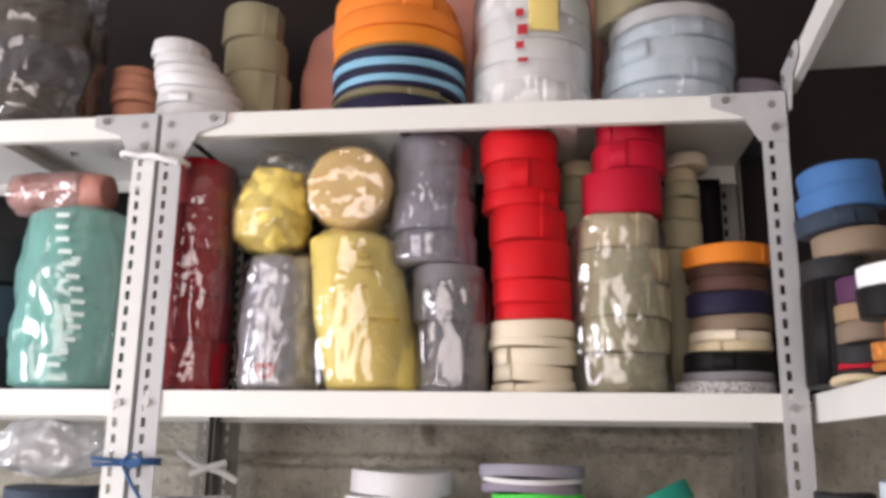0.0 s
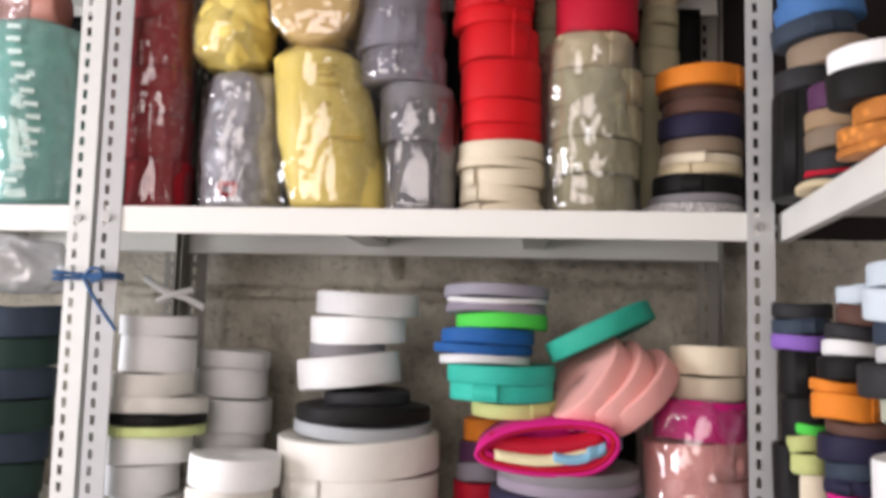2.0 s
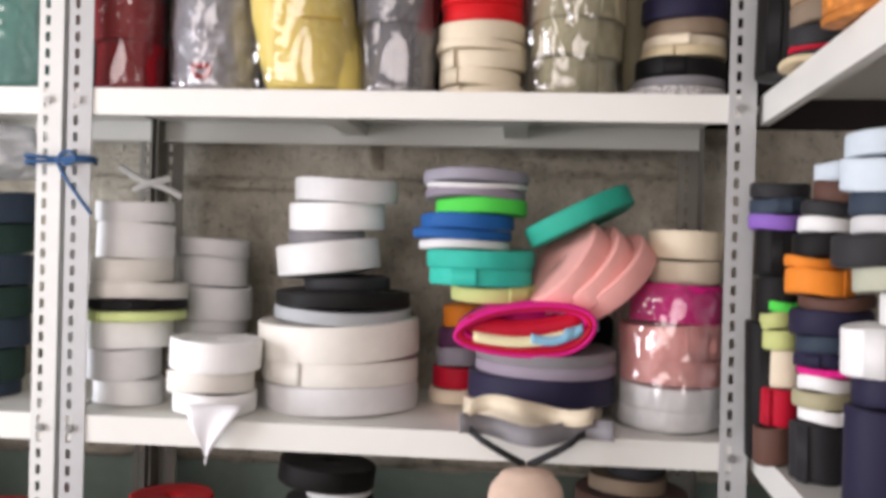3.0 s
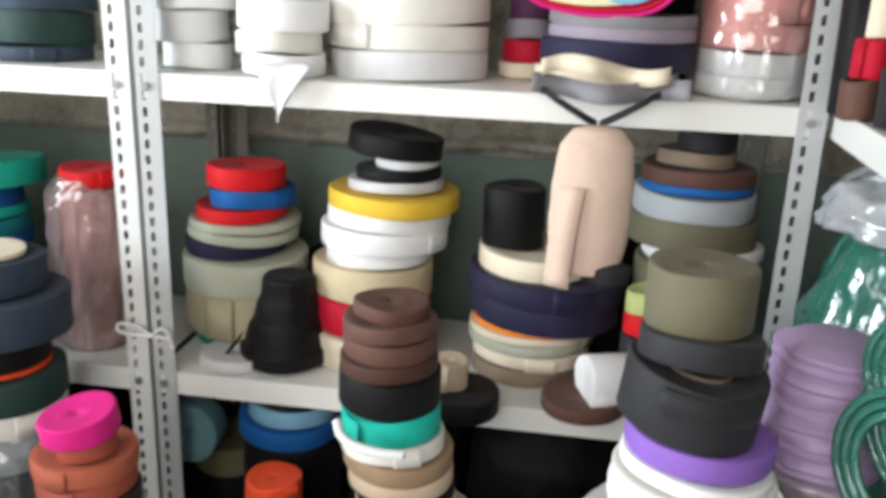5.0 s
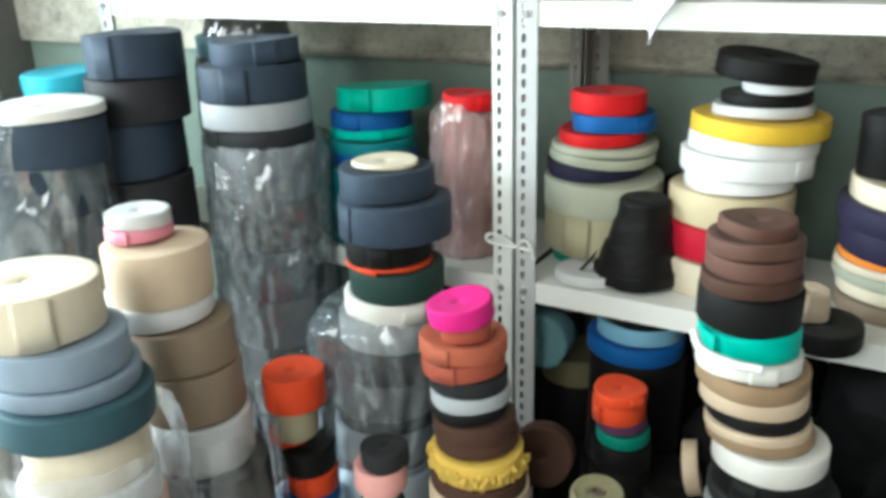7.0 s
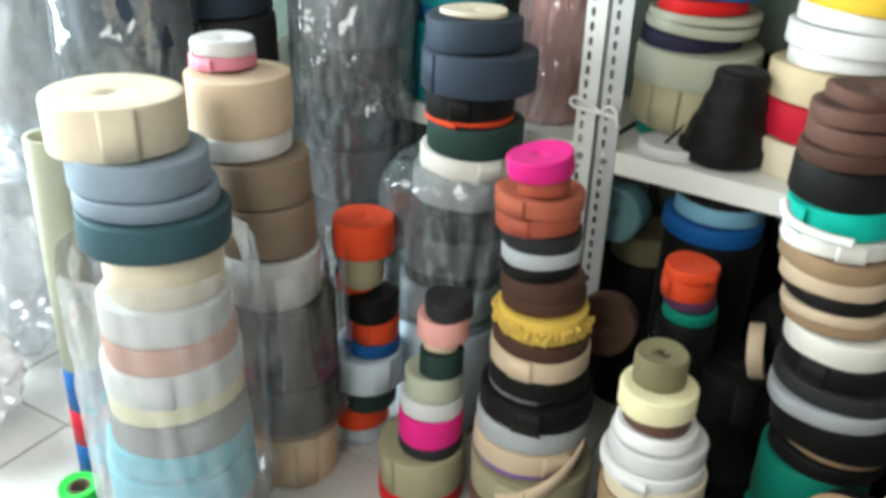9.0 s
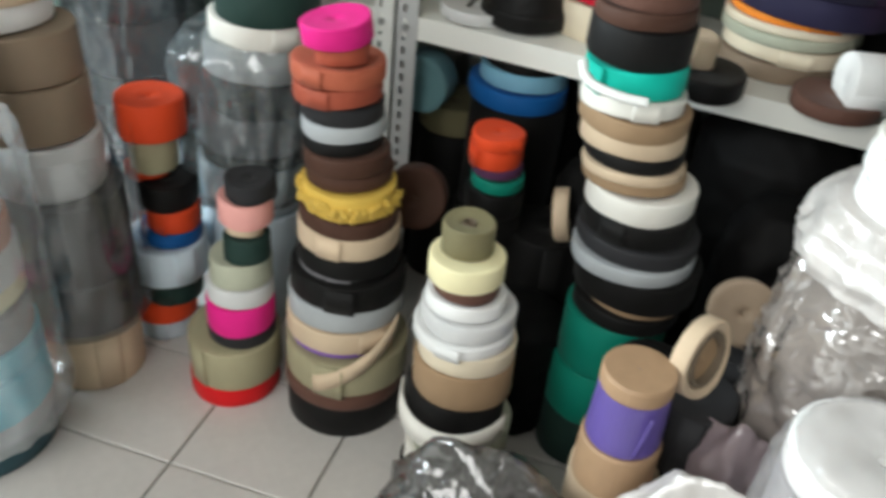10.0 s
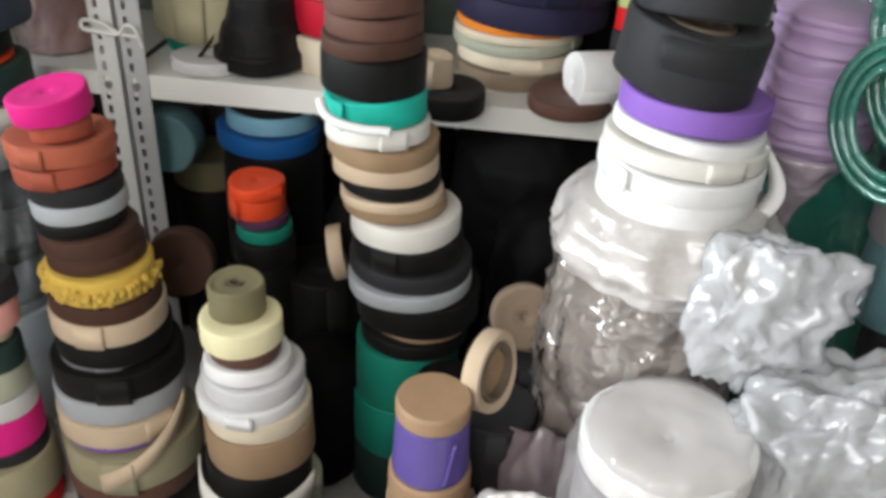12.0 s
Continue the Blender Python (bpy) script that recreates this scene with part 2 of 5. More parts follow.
def lathe(profile, seg=40, closed=True, wobble=0.0, seed=0.0):
    """Turns (radius, height) points about z; a closed profile makes a ring, an open one a cup."""
    verts, faces, n = [], [], len(profile)
    for i in range(seg):
        a = 2 * math.pi * i / seg
        w = 1 + wobble * noise.noise((math.cos(a) * 1.3 + seed, math.sin(a) * 1.3, seed * 0.7))
        for r, z in profile:
            verts.append((r * w * math.cos(a), r * w * math.sin(a), z))
    for i in range(seg):
        j = (i + 1) % seg
        for k in range(n if closed else n - 1):
            l = (k + 1) % n
            faces.append((i * n + k, j * n + k, j * n + l, i * n + l))
    return verts, faces


def lump(profile, seg=72, amp=0.006, freq=18.0, squash=1.0, seed=0.0, crease=0.5, rows=48, lean=(0, 0), zf=1.0, open_top=False):
    """A sack-like closed form: a turned profile, pushed in and out by creases."""
    zs = [p[1] for p in profile]
    verts, faces = [], []
    dist = [0.0]
    for a, b in zip(profile, profile[1:]):
        dist.append(dist[-1] + math.hypot(a[0] - b[0], a[1] - b[1]))
    for k in range(rows):
        d = dist[-1] * k / (rows - 1)
        i = max(j for j in range(len(dist) - 1) if dist[j] <= d + 1e-9)
        f = (d - dist[i]) / (dist[i + 1] - dist[i])
        r = profile[i][0] * (1 - f) + profile[i + 1][0] * f
        z = profile[i][1] * (1 - f) + profile[i + 1][1] * f
        g = (z - zs[0]) / ((zs[-1] - zs[0]) or 1)
        for s in range(seg):
            a = 2 * math.pi * s / seg
            p = Vector((r * math.cos(a), r * math.sin(a) * squash, z))
            q = Vector((p.x * freq, p.y * freq, p.z * freq * zf)) + Vector((seed, seed * 1.7, 0))
            c = noise.noise(q) * (1 - crease) + (0.5 - 1.6 * abs(noise.noise(q * 1.4 + Vector((7, 3, 1))))) * crease + 0.4 * noise.noise(q * 3.1)
            k2 = 1 + amp * c / max(r, 0.02)
            verts.append((p.x * k2 + lean[0] * g, p.y * k2 + lean[1] * g, z + amp * 0.5 * noise.noise(q + Vector((0, 0, 9)))))
    for k in range(rows - 1):
        for s in range(seg):
            faces.append((k * seg + s, k * seg + (s + 1) % seg, (k + 1) * seg + (s + 1) % seg, (k + 1) * seg + s))
    faces.append(tuple(reversed(range(seg))))
    if not open_top:
        faces.append(tuple(range((rows - 1) * seg, rows * seg)))
    return verts, faces


def sack(name, label, category, m, mat, profile, group="", **kw):
    v, f = lump(profile, **kw)
    ob = mesh_object(name, v, f, mat, world_m=m)
    return tagged(ob, label, category, group)


def strip(points, width_dir, width, thick=0.0012):
    """A flat band of tape along points, wide along width_dir."""
    verts, faces = [], []
    wv = Vector(width_dir).normalized() * width / 2
    n = len(points)
    for i, p in enumerate(points):
        p = Vector(p)
        tan = (Vector(points[min(i + 1, n - 1)]) - Vector(points[max(i - 1, 0)])).normalized()
        nv = tan.cross(wv).normalized() * thick / 2
        verts += [p - wv - nv, p + wv - nv, p + wv + nv, p - wv + nv]
    for i in range(n - 1):
        for k in range(4):
            l = (k + 1) % 4
            faces.append((i * 4 + k, i * 4 + l, i * 4 + 4 + l, i * 4 + 4 + k))
    faces += [(3, 2, 1, 0), (n * 4 - 4, n * 4 - 3, n * 4 - 2, n * 4 - 1)]
    return [tuple(v) for v in verts], faces


def cord(name, points, radius, mat, parent=None, label="", category="", smooth_path=True):
    cu = bpy.data.curves.new(name, "CURVE")
    cu.dimensions, cu.bevel_depth, cu.bevel_resolution = "3D", radius, 2
    sp = cu.splines.new("BEZIER" if smooth_path else "POLY")
    if smooth_path:
        sp.bezier_points.add(len(points) - 1)
        for bp, p in zip(sp.bezier_points, points):
            bp.co, bp.handle_left_type, bp.handle_right_type = p, "AUTO", "AUTO"
    else:
        sp.points.add(len(points) - 1)
        for q, p in zip(sp.points, points):
            q.co = (*p, 1)
    cu.use_fill_caps = True
    tmp = bpy.data.objects.new(name, cu)
    me = bpy.data.meshes.new_from_object(tmp)
    bpy.data.objects.remove(tmp)
    me.materials.clear()
    me.materials.append(mat)
    ob = new(name, me)
    if parent is not None:
        ob.parent = parent
    return tagged(ob, label, category) if label else ob


# ---- room ----
X0, X1, Y0, Y1, TOP = -1.9, 1.42, -2.62, 0.40, 2.75


def wall(name, boxes, mat, label):
    bm = bmesh.new()
    for bx in boxes:
        add_box(bm, *bx)
    me = bpy.data.meshes.new(name)
    bm.to_mesh(me)
    bm.free()
    me.materials.append(mat)
    return tagged(new(name, me), label, "wall", kind="structure")


wall("wall_north", [(X0, X1, Y1 + 0.03, Y1 + 0.2, 0, 0.885)], GREEN_WALL, "grey-green painted lower wall behind the racks")
wall("wall_north_upper", [(X0, X1, Y1, Y1 + 0.2, 0.885, 1.52)], CONCRETE, "rough raw concrete wall behind the racks")
wall("wall_north_top", [(X0, X1, Y1 + 0.02, Y1 + 0.2, 1.52, TOP)], DARK_WALL, "dark reddish brown wall above the concrete")
wall("wall_east", [(X1, X1 + 0.15, Y0, Y1 + 0.2, 0, TOP)], PLASTER, "pale plaster side wall behind the rack")
wall("wall_west", [(X0 - 0.15, X0, Y0, -1.6, 0, TOP), (X0 - 0.15, X0, -0.4, Y1 + 0.2, 0, TOP), (X0 - 0.15, X0, -1.6, -0.4, 0, 0.6), (X0 - 0.15, X0, -1.6, -0.4, 1.8, TOP)],
     PLASTER, "pale plaster wall with a window opening")
wall("wall_south", [(X0, -1.45, Y0 - 0.15, Y0, 0, TOP), (0.95, X1, Y0 - 0.15, Y0, 0, TOP), (-1.45, 0.95, Y0 - 0.15, Y0, 2.45, TOP), (-1.45, 0.95, Y0 - 0.15, Y0, 0, 0.95)], PLASTER, "pale plaster wall with a wide shop window")
tagged(wall("ceiling", [(X0 - 0.15, X1 + 0.15, Y0 - 0.15, Y1 + 0.2, TOP, TOP + 0.12)], WHITEWASH, "grey painted plain ceiling"), category="ceiling")
floor = tagged(wall("floor", [(X0 - 0.15, X1 + 0.15, Y0 - 0.15, Y1 + 0.2, -0.12, -0.004)], GROUT, "pale square tiles with grey grout lines"), category="floor")

# rough cement ledge and a patch of mortar on the concrete
def mortar(name, x, z, w, h, d, seed):
    nx, nz = 26, 12
    verts, faces = [], []
    for j in range(nz + 1):
        for i in range(nx + 1):
            u, v = i / nx, j / nz
            e = min(1, 6 * min(u, 1 - u)) * min(1, 3 * min(v, 1 - v))
            q = Vector((x + w * u, 0, z + h * v)) * 16 + Vector((seed, seed, 0))
            verts.append((x + w * (u - 0.5) * (1 + 0.05 * noise.noise(q)), Y1 - 0.001 - e * d * (0.75 + 0.6 * noise.noise(q * 1.3)), z + h * (v - 0.5) + 0.006 * noise.noise(q * 2)))
    for j in range(nz):
        for i in range(nx):
            a = j * (nx + 1) + i
            faces.append((a, a + 1, a + nx + 2, a + nx + 1))
    return tagged(mesh_object(name, verts, faces, CONCRETE), "lumpy strip of cement mortar on the wall", "mortar", kind="structure")


for k, (mx, mz, mw, mh) in enumerate(((0.12, 1.405, 0.75, 0.03), (0.75, 1.45, 0.5, 0.05), (0.28, 1.47, 0.16, 0.09), (0.05, 0.9, 1.0, 0.035), (0.7, 0.905, 0.7, 0.03), (-0.6, 0.9, 0.7, 0.03))):
    mortar("trim_mortar", mx, mz, mw, mh, 0.02, k * 3.3)


# ---- slotted steel racks ----
def post_bm(height, flip=False):
    """An angle post with a column of slots: the front face 35 mm wide, the side face going back."""
    w, th, pitch, sw, sh, sc = 0.036, 0.0022, 0.0237, 0.007, 0.0135, 0.0125
    bm = bmesh.new()
    add_box(bm, 0, sc - sw / 2, -th, 0, 0, height)
    add_box(bm, sc + sw / 2, w, -th, 0, 0, height)
    z = 0.0
    while z < height:
        add_box(bm, sc - sw / 2, sc + sw / 2, -th, 0, z, min(height, z + pitch - sh))
        z += pitch
    x0 = w - th if flip else 0
    add_box(bm, x0, x0 + th, 0, 0.034, 0, height)
    return bm


def rack(m, width, depth, levels, label, posts=(1, 1, 1, 1), front_mat=None, height=None):
    root = empty("shelving_rack", m, label, "shelving rack", "steel racks")
    height = height or levels[-1] + 0.002
    for k, (px, py, flip, on) in enumerate(((-0.036, 0, False, posts[0]), (width, 0, True, posts[1]), (-0.036, depth, False, posts[2]), (width, depth, True, posts[3]))):
        if on:
            # rear posts take a darker grey than the front ones
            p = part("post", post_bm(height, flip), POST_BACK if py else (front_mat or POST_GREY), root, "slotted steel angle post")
            p.location = (px, py, 0)
            if py:
                p.location, p.scale = (px, py + 0.034, 0), (1, -1, 1)
    for k, z in enumerate(levels):
        a, b, lip, th = -0.033, width + 0.033, 0.038, 0.0015
        back = depth + 0.03
        ring = [(0.0005, z), (back, z), (back, z - lip), (back - 0.012, z - lip), (back - 0.012, z - lip + th), (back - th, z - lip + th), (back - th, z - th),
                (0.0005 + th, z - th), (0.0005 + th, z - lip + th), (0.013, z - lip + th), (0.013, z - lip), (0.0005, z - lip)]
        bm = bmesh.new()
        ends = [[bm.verts.new((xx, y, zz)) for y, zz in ring] for xx in (a, b)]
        for i in range(len(ring)):
            j = (i + 1) % len(ring)
            bm.faces.new((ends[0][i], ends[0][j], ends[1][j], ends[1][i]))
        bm.faces.new(ends[0])
        bm.faces.new(ends[1][::-1])
        sh = part("shelf", bm, SHELF_WHITE, root, "white enamelled steel shelf with folded lip")
        for fx in (0.36, 0.68):
            rb = bmesh.new()
            add_box(rb, width * fx - 0.02, width * fx + 0.02, 0.016, depth + 0.027, z - 0.022, z - 0.0018)
            part("rib", rb, SHELF_WHITE, sh, "folded stiffening rib")
        for bx in (-0.020, width + 0.016):
            v, f = lathe([(0.0005, -0.004), (0.0065, -0.004), (0.0055, 0.0), (0.0005, 0.0)], 6, False)
            bo = mesh_object("bolt", v, f, BOLT, root, False)
            bo.matrix_basis = pose(bx, -0.0022, z - lip / 2, -90, 0, 0)
    # corner plates under the top shelf
    z = levels[-1]
    for side in (0, 1):
        bm = bmesh.new()
        s = 1 if side == 0 else -1
        ox = -0.036 if side == 0 else width + 0.036
        pts = [(0, 0), (0.105, 0), (0.105, -0.020), (0.062, -0.034), (0.040, -0.075), (0, -0.075)]
        fr = [bm.verts.new((ox + s * x, -0.0052, z + y)) for x, y in pts]
        bk = [bm.verts.new((ox + s * x, -0.0024, z + y)) for x, y in pts]
        bm.faces.new(fr)
        bm.faces.new(bk[::-1])
        for i in range(len(pts)):
            j = (i + 1) % len(pts)
            bm.faces.new((fr[i], bk[i], bk[j], fr[j]))
        g = part("corner_plate", bm, POST_GREY, root, "grey steel corner plate")
        for hx, hz in ((0.085, -0.011), (0.018, -0.055)):
            v, f = lathe([(0.0005, -0.004), (0.0065, -0.004), (0.0055, 0.0), (0.0005, 0.0)], 6, False)
            bo = mesh_object("bolt", v, f, BOLT, g, False)
            bo.matrix_basis = pose(ox + s * hx, -0.0052, z + hz, -90, 0, 0)
    return root


LEVELS = (0.575, 1.045, 1.510, 1.945)
rack(pose(0, 0, 0), 0.88, 0.30, LEVELS, "grey slotted steel rack with white shelves full of rolls")
rack(pose(-0.98, 0, 0), 0.90, 0.30, LEVELS, "off-white slotted steel rack beside the wall", front_mat=POST_WHITE)
rack(pose(0.924, -0.01, 0, 0, 0, -94), 1.10, 0.36, (1.045, 1.510, 1.990), "white shelved steel rack standing square to the others", posts=(0, 1, 1, 1))

# twine ties on the posts
tie = empty("blue_twine_tie", pose(-0.045, -0.006, 1.405), "blue twine knotted round two rack posts", "twine")
cord("loop", [(-0.045, 0.02, 0.004), (-0.048, -0.002, 0.006), (0, -0.005, 0.003), (0.044, -0.002, 0.005), (0.046, 0.02, 0.004)], 0.0028, CORD_BLUE, tie)
cord("loop", [(-0.045, 0.02, -0.004), (-0.047, -0.002, -0.003), (0, -0.006, -0.002), (0.044, -0.002, 0.0), (0.046, 0.02, -0.002)], 0.0026, CORD_BLUE, tie)
cord("tail", [(0, -0.006, 0), (0.012, -0.008, -0.02), (0.03, -0.008, -0.045), (0.052, -0.004, -0.075)], 0.0026, CORD_BLUE, tie)
cord("tail", [(0, -0.006, 0), (0.015, -0.01, 0.012), (0.03, -0.01, 0.004), (0.012, -0.009, -0.008)], 0.0024, CORD_BLUE, tie)
tie = empty("white_tie", pose(-0.045, -0.006, 1.870), "white cotton tape tied round two rack posts", "tie")
cord("loop", [(-0.046, 0.02, 0.006), (-0.05, -0.002, 0.008), (0, -0.006, 0.0), (0.045, -0.003, -0.006), (0.05, 0.02, -0.006)], 0.005, CORD_WHITE, tie)
cord("loop", [(-0.02, -0.006, 0.002), (0.01, -0.011, 0.0), (0.03, -0.01, -0.007), (0.046, -0.006, -0.010)], 0.005, CORD_WHITE, tie)
tie = empty("white_tie", pose(-0.03, -0.006, 0.640), "white cord bow tied round the rack posts", "tie")
cord("loop", [(-0.05, 0.02, 0.0), (-0.052, -0.003, 0.002), (0, -0.006, 0.0), (0.03, -0.003, -0.004)], 0.0035, CORD_WHITE, tie)
cord("bow", [(0, -0.006, 0), (-0.03, -0.012, 0.018), (-0.055, -0.012, 0.012), (-0.03, -0.012, 0.002), (0, -0.008, 0)], 0.003, CORD_WHITE, tie)
cord("tail", [(0, -0.008, 0), (0.02, -0.012, 0.016), (0.035, -0.01, -0.016)], 0.003, CORD_WHITE, tie)
tie = empty("white_tie", pose(-0.02, 0.27, 1.385), "white plastic strip knotted on the rear post", "tie")
cord("bow", [(-0.06, -0.012, 0.035), (-0.02, -0.016, 0.012), (0.02, -0.014, 0.0), (0.05, -0.012, -0.015)], 0.006, CORD_WHITE, tie)
cord("bow", [(-0.035, -0.014, -0.005), (0.0, -0.018, 0.008), (0.03, -0.014, 0.016)], 0.006, CORD_WHITE, tie)


# ---- rolls of tape ----
def roll(m, colour, r, h, group, where, core=0.13, top=False, seed=0):
    rnd = random.Random(seed)
    kind, words = ("ribbon_roll", "woven ribbon roll") if h < 0.040 else ("webbing_roll", "wide webbing roll")
    root = empty(kind, m, f"{colour} {words} {where}", kind.replace("_", " "), group)
    rc = r * (core if core > 0.2 else 0.07)
    e = min(0.003, h * 0.25)
    dip = 0.0015 + 0.002 * rnd.random()
    prof = [(rc, e), (rc + e, 0), (r - e, 0), (r - e * 0.3, e * 0.3), (r, e), (r * (1 + 0.004 * rnd.uniform(-1, 1)), h * 0.5), (r, h - e), (r - e * 0.3, h - e * 0.3), (r - e, h),
            (r * 0.75 + rc * 0.25, h - dip), (r * 0.4 + rc * 0.6, h - dip * 0.6), (rc + e, h - dip), (rc, h - e - dip)]
    v, f = lathe(prof, 44, True, 0.024, seed * 0.37)
    sag, turn_by = rnd.uniform(0.0006, 0.0024), rnd.uniform(0, 6.3)
    v = [(x, y, z + sag * math.sin(2 * math.atan2(y, x) + turn_by) * math.hypot(x, y) / r) for x, y, z in v]
    mesh_object("wound_tape", v, f, ribbon(colour), root)
    if core > 0.2:
        v, f = lathe([(rc * 0.86, 0.001), (rc * 0.995, 0.001), (rc * 0.995, h - dip + 0.0015), (rc * 0.86, h - dip + 0.0015)], 20)
        mesh_object("core", v, f, CARD, root, False, "grey cardboard core")
    else:
        v, f = lathe([(0.0004, 0.001), (rc * 0.99, 0.001), (rc * 0.99, h - dip - 0.0012), (0.0004, h - dip - 0.0006)], 14, False)
        mesh_object("core", v, f, ribbon(colour), root, False)
    if rnd.random() < 0.30:
        a0 = rnd.uniform(-2.6, -0.5)
        loose = rnd.choice((0.0, 0.001, 0.004))
        n = 9
        pts = []
        for i in range(n):
            a = a0 + 0.5 * i / (n - 1)
            rr = r * (1.010 + 0.008 * i / (n - 1)) + loose * (i / (n - 1)) ** 3
            pts.append((rr * math.cos(a), rr * math.sin(a), h / 2))
        v, f = strip(pts, (0, 0, 1), h * 0.96)
        mesh_object("tape_end", v, f, ribbon(colour), root)
    return root


SEED = [0]


def pile(group, x, y, z, rows, core=0.13):
    where = {"rolls on the upper shelf": "stacked on the upper steel shelf", "rolls on top of the rack": "stacked on top of the rack",
             "rolls on the middle shelf": "stacked on the middle steel shelf", "rolls on the lower shelf": "stacked on the lower steel shelf",
             "rolls stacked on the floor": "in a tall floor stack", "rolls on the side rack": "stacked on the side rack shelf"}[group]
    for i, (colour, r, h, dx, tilt) in enumerate(rows):
        SEED[0] += 1
        s = SEED[0]
        rnd = random.Random(s * 7)
        lift = r * abs(math.sin(radians(tilt))) * 0.35
        m = pose(x + dx, y + rnd.uniform(-0.004, 0.004), z + lift, rnd.uniform(-1.5, 1.5), tilt + rnd.uniform(-1.6, 1.6), rnd.uniform(-40, 40))
        roll(m, colour, r, h * 0.985, group, where, core, i == len(rows) - 1 or i + 1 < len(rows) and rows[i + 1][1] < r * 0.8, s)
        z += h


pile('rolls on the upper shelf', 0.009, 0.100, 1.512, [
    ('burgundy', 0.051, 0.079, 0.000, 0), ('burgundy', 0.052, 0.071, -0.004, 0), ('burgundy', 0.051, 0.073, -0.008, 0),
    ('burgundy', 0.052, 0.077, -0.012, 0), ('burgundy', 0.050, 0.080, -0.016, 0)])
pile('rolls on the upper shelf', 0.422, 0.100, 1.512, [
    ('grey', 0.055, 0.107, 0.000, 0), ('grey', 0.056, 0.089, -0.006, 0), ('lilac grey', 0.067, 0.052, -0.031, 0),
    ('lilac grey', 0.067, 0.058, -0.036, 0), ('lilac grey', 0.062, 0.052, -0.039, 0), ('lilac grey', 0.054, 0.052, -0.042, 0)])
pile('rolls on the upper shelf', 0.546, 0.100, 1.512, [
    ('cream', 0.064, 0.016, 0.000, 0), ('cream', 0.060, 0.025, -0.002, 0), ('cream', 0.064, 0.026, 0.002, 0),
    ('cream', 0.067, 0.015, -0.002, 0), ('cream', 0.064, 0.027, -0.001, 0), ('red', 0.060, 0.026, -0.000, 0),
    ('red', 0.061, 0.036, -0.002, 0), ('red', 0.061, 0.059, -0.004, 0), ('red', 0.061, 0.054, -0.007, 0), ('red', 0.061, 0.027, -0.018, 0),
    ('red', 0.061, 0.046, -0.015, 0), ('red', 0.062, 0.054, -0.020, 0)])
pile('rolls on the upper shelf', 0.683, 0.100, 1.512, [
    ('khaki', 0.060, 0.059, 0.000, 0), ('khaki', 0.066, 0.052, 0.001, 0), ('khaki', 0.069, 0.050, 0.002, 0),
    ('khaki', 0.069, 0.055, 0.001, 0), ('sand', 0.062, 0.054, -0.004, 0), ('crimson', 0.062, 0.071, 0.003, 0),
    ('crimson', 0.057, 0.044, 0.015, 0), ('crimson', 0.054, 0.047, 0.021, 0)])
pile('rolls on the upper shelf', 0.794, 0.230, 1.512, [
    ('khaki', 0.036, 0.250, -0.006, 0), ('khaki', 0.036, 0.049, 0.000, 0), ('khaki', 0.032, 0.039, 0.003, 0),
    ('khaki', 0.030, 0.029, 0.004, 0), ('sand', 0.028, 0.024, 0.005, 0), ('cream', 0.038, 0.022, 0.013, 0)])
pile('rolls on the upper shelf', 0.622, 0.230, 1.512, [
    ('khaki', 0.031, 0.283, -0.006, 0), ('khaki', 0.030, 0.049, 0.000, 0), ('khaki', 0.029, 0.047, -0.001, 0),
    ('sand', 0.031, 0.028, 0.002, 0)])
pile('rolls on the upper shelf', 0.828, 0.110, 1.512, [
    ('speckled white', 0.073, 0.019, 0.000, 0), ('grey', 0.067, 0.015, 0.005, 0), ('black', 0.064, 0.028, 0.007, 0),
    ('sand', 0.061, 0.016, 0.012, 0), ('cream', 0.060, 0.016, 0.013, 0), ('taupe', 0.058, 0.024, 0.016, 0),
    ('navy', 0.061, 0.033, 0.011, 0), ('cocoa', 0.059, 0.022, 0.015, 0), ('brown', 0.061, 0.020, 0.013, 0),
    ('orange', 0.065, 0.030, 0.012, 0)])
pile('rolls on top of the rack', -0.193, 0.200, 1.947, [
    ('salmon', 0.044, 0.097, 0.000, 0), ('salmon', 0.044, 0.019, -0.002, 0), ('salmon', 0.043, 0.017, -0.004, 0),
    ('salmon', 0.042, 0.018, -0.007, 0), ('salmon', 0.040, 0.017, -0.009, 0)])
pile('rolls on top of the rack', -0.017, 0.100, 1.947, [
    ('pearl', 0.076, 0.029, 0.000, 5), ('pearl', 0.077, 0.017, -0.001, 8), ('pearl', 0.071, 0.022, -0.007, 8),
    ('pearl', 0.067, 0.021, -0.014, 8), ('pearl', 0.063, 0.020, -0.023, 8), ('pearl', 0.055, 0.023, -0.036, 8),
    ('pearl', 0.050, 0.028, -0.048, 8)])
pile('rolls on top of the rack', 0.028, 0.240, 1.947, [
    ('khaki', 0.060, 0.161, 0.000, 0), ('khaki', 0.060, 0.068, -0.008, 0), ('khaki', 0.058, 0.071, -0.018, 0)])
pile('rolls on top of the rack', 0.319, 0.120, 1.947, [
    ('navy', 0.112, 0.026, 0.000, 0), ('olive', 0.111, 0.013, 0.001, 0), ('navy', 0.112, 0.010, 0.002, 0), ('sky', 0.113, 0.014, 0.005, 0),
    ('navy', 0.113, 0.013, 0.005, 0), ('sky', 0.113, 0.015, 0.003, 0), ('navy', 0.113, 0.014, 0.003, 0), ('olive', 0.112, 0.012, 0.004, 0),
    ('orange', 0.114, 0.031, 0.003, 0), ('tangerine', 0.112, 0.031, -0.001, 0), ('tangerine', 0.106, 0.038, -0.005, 0)])
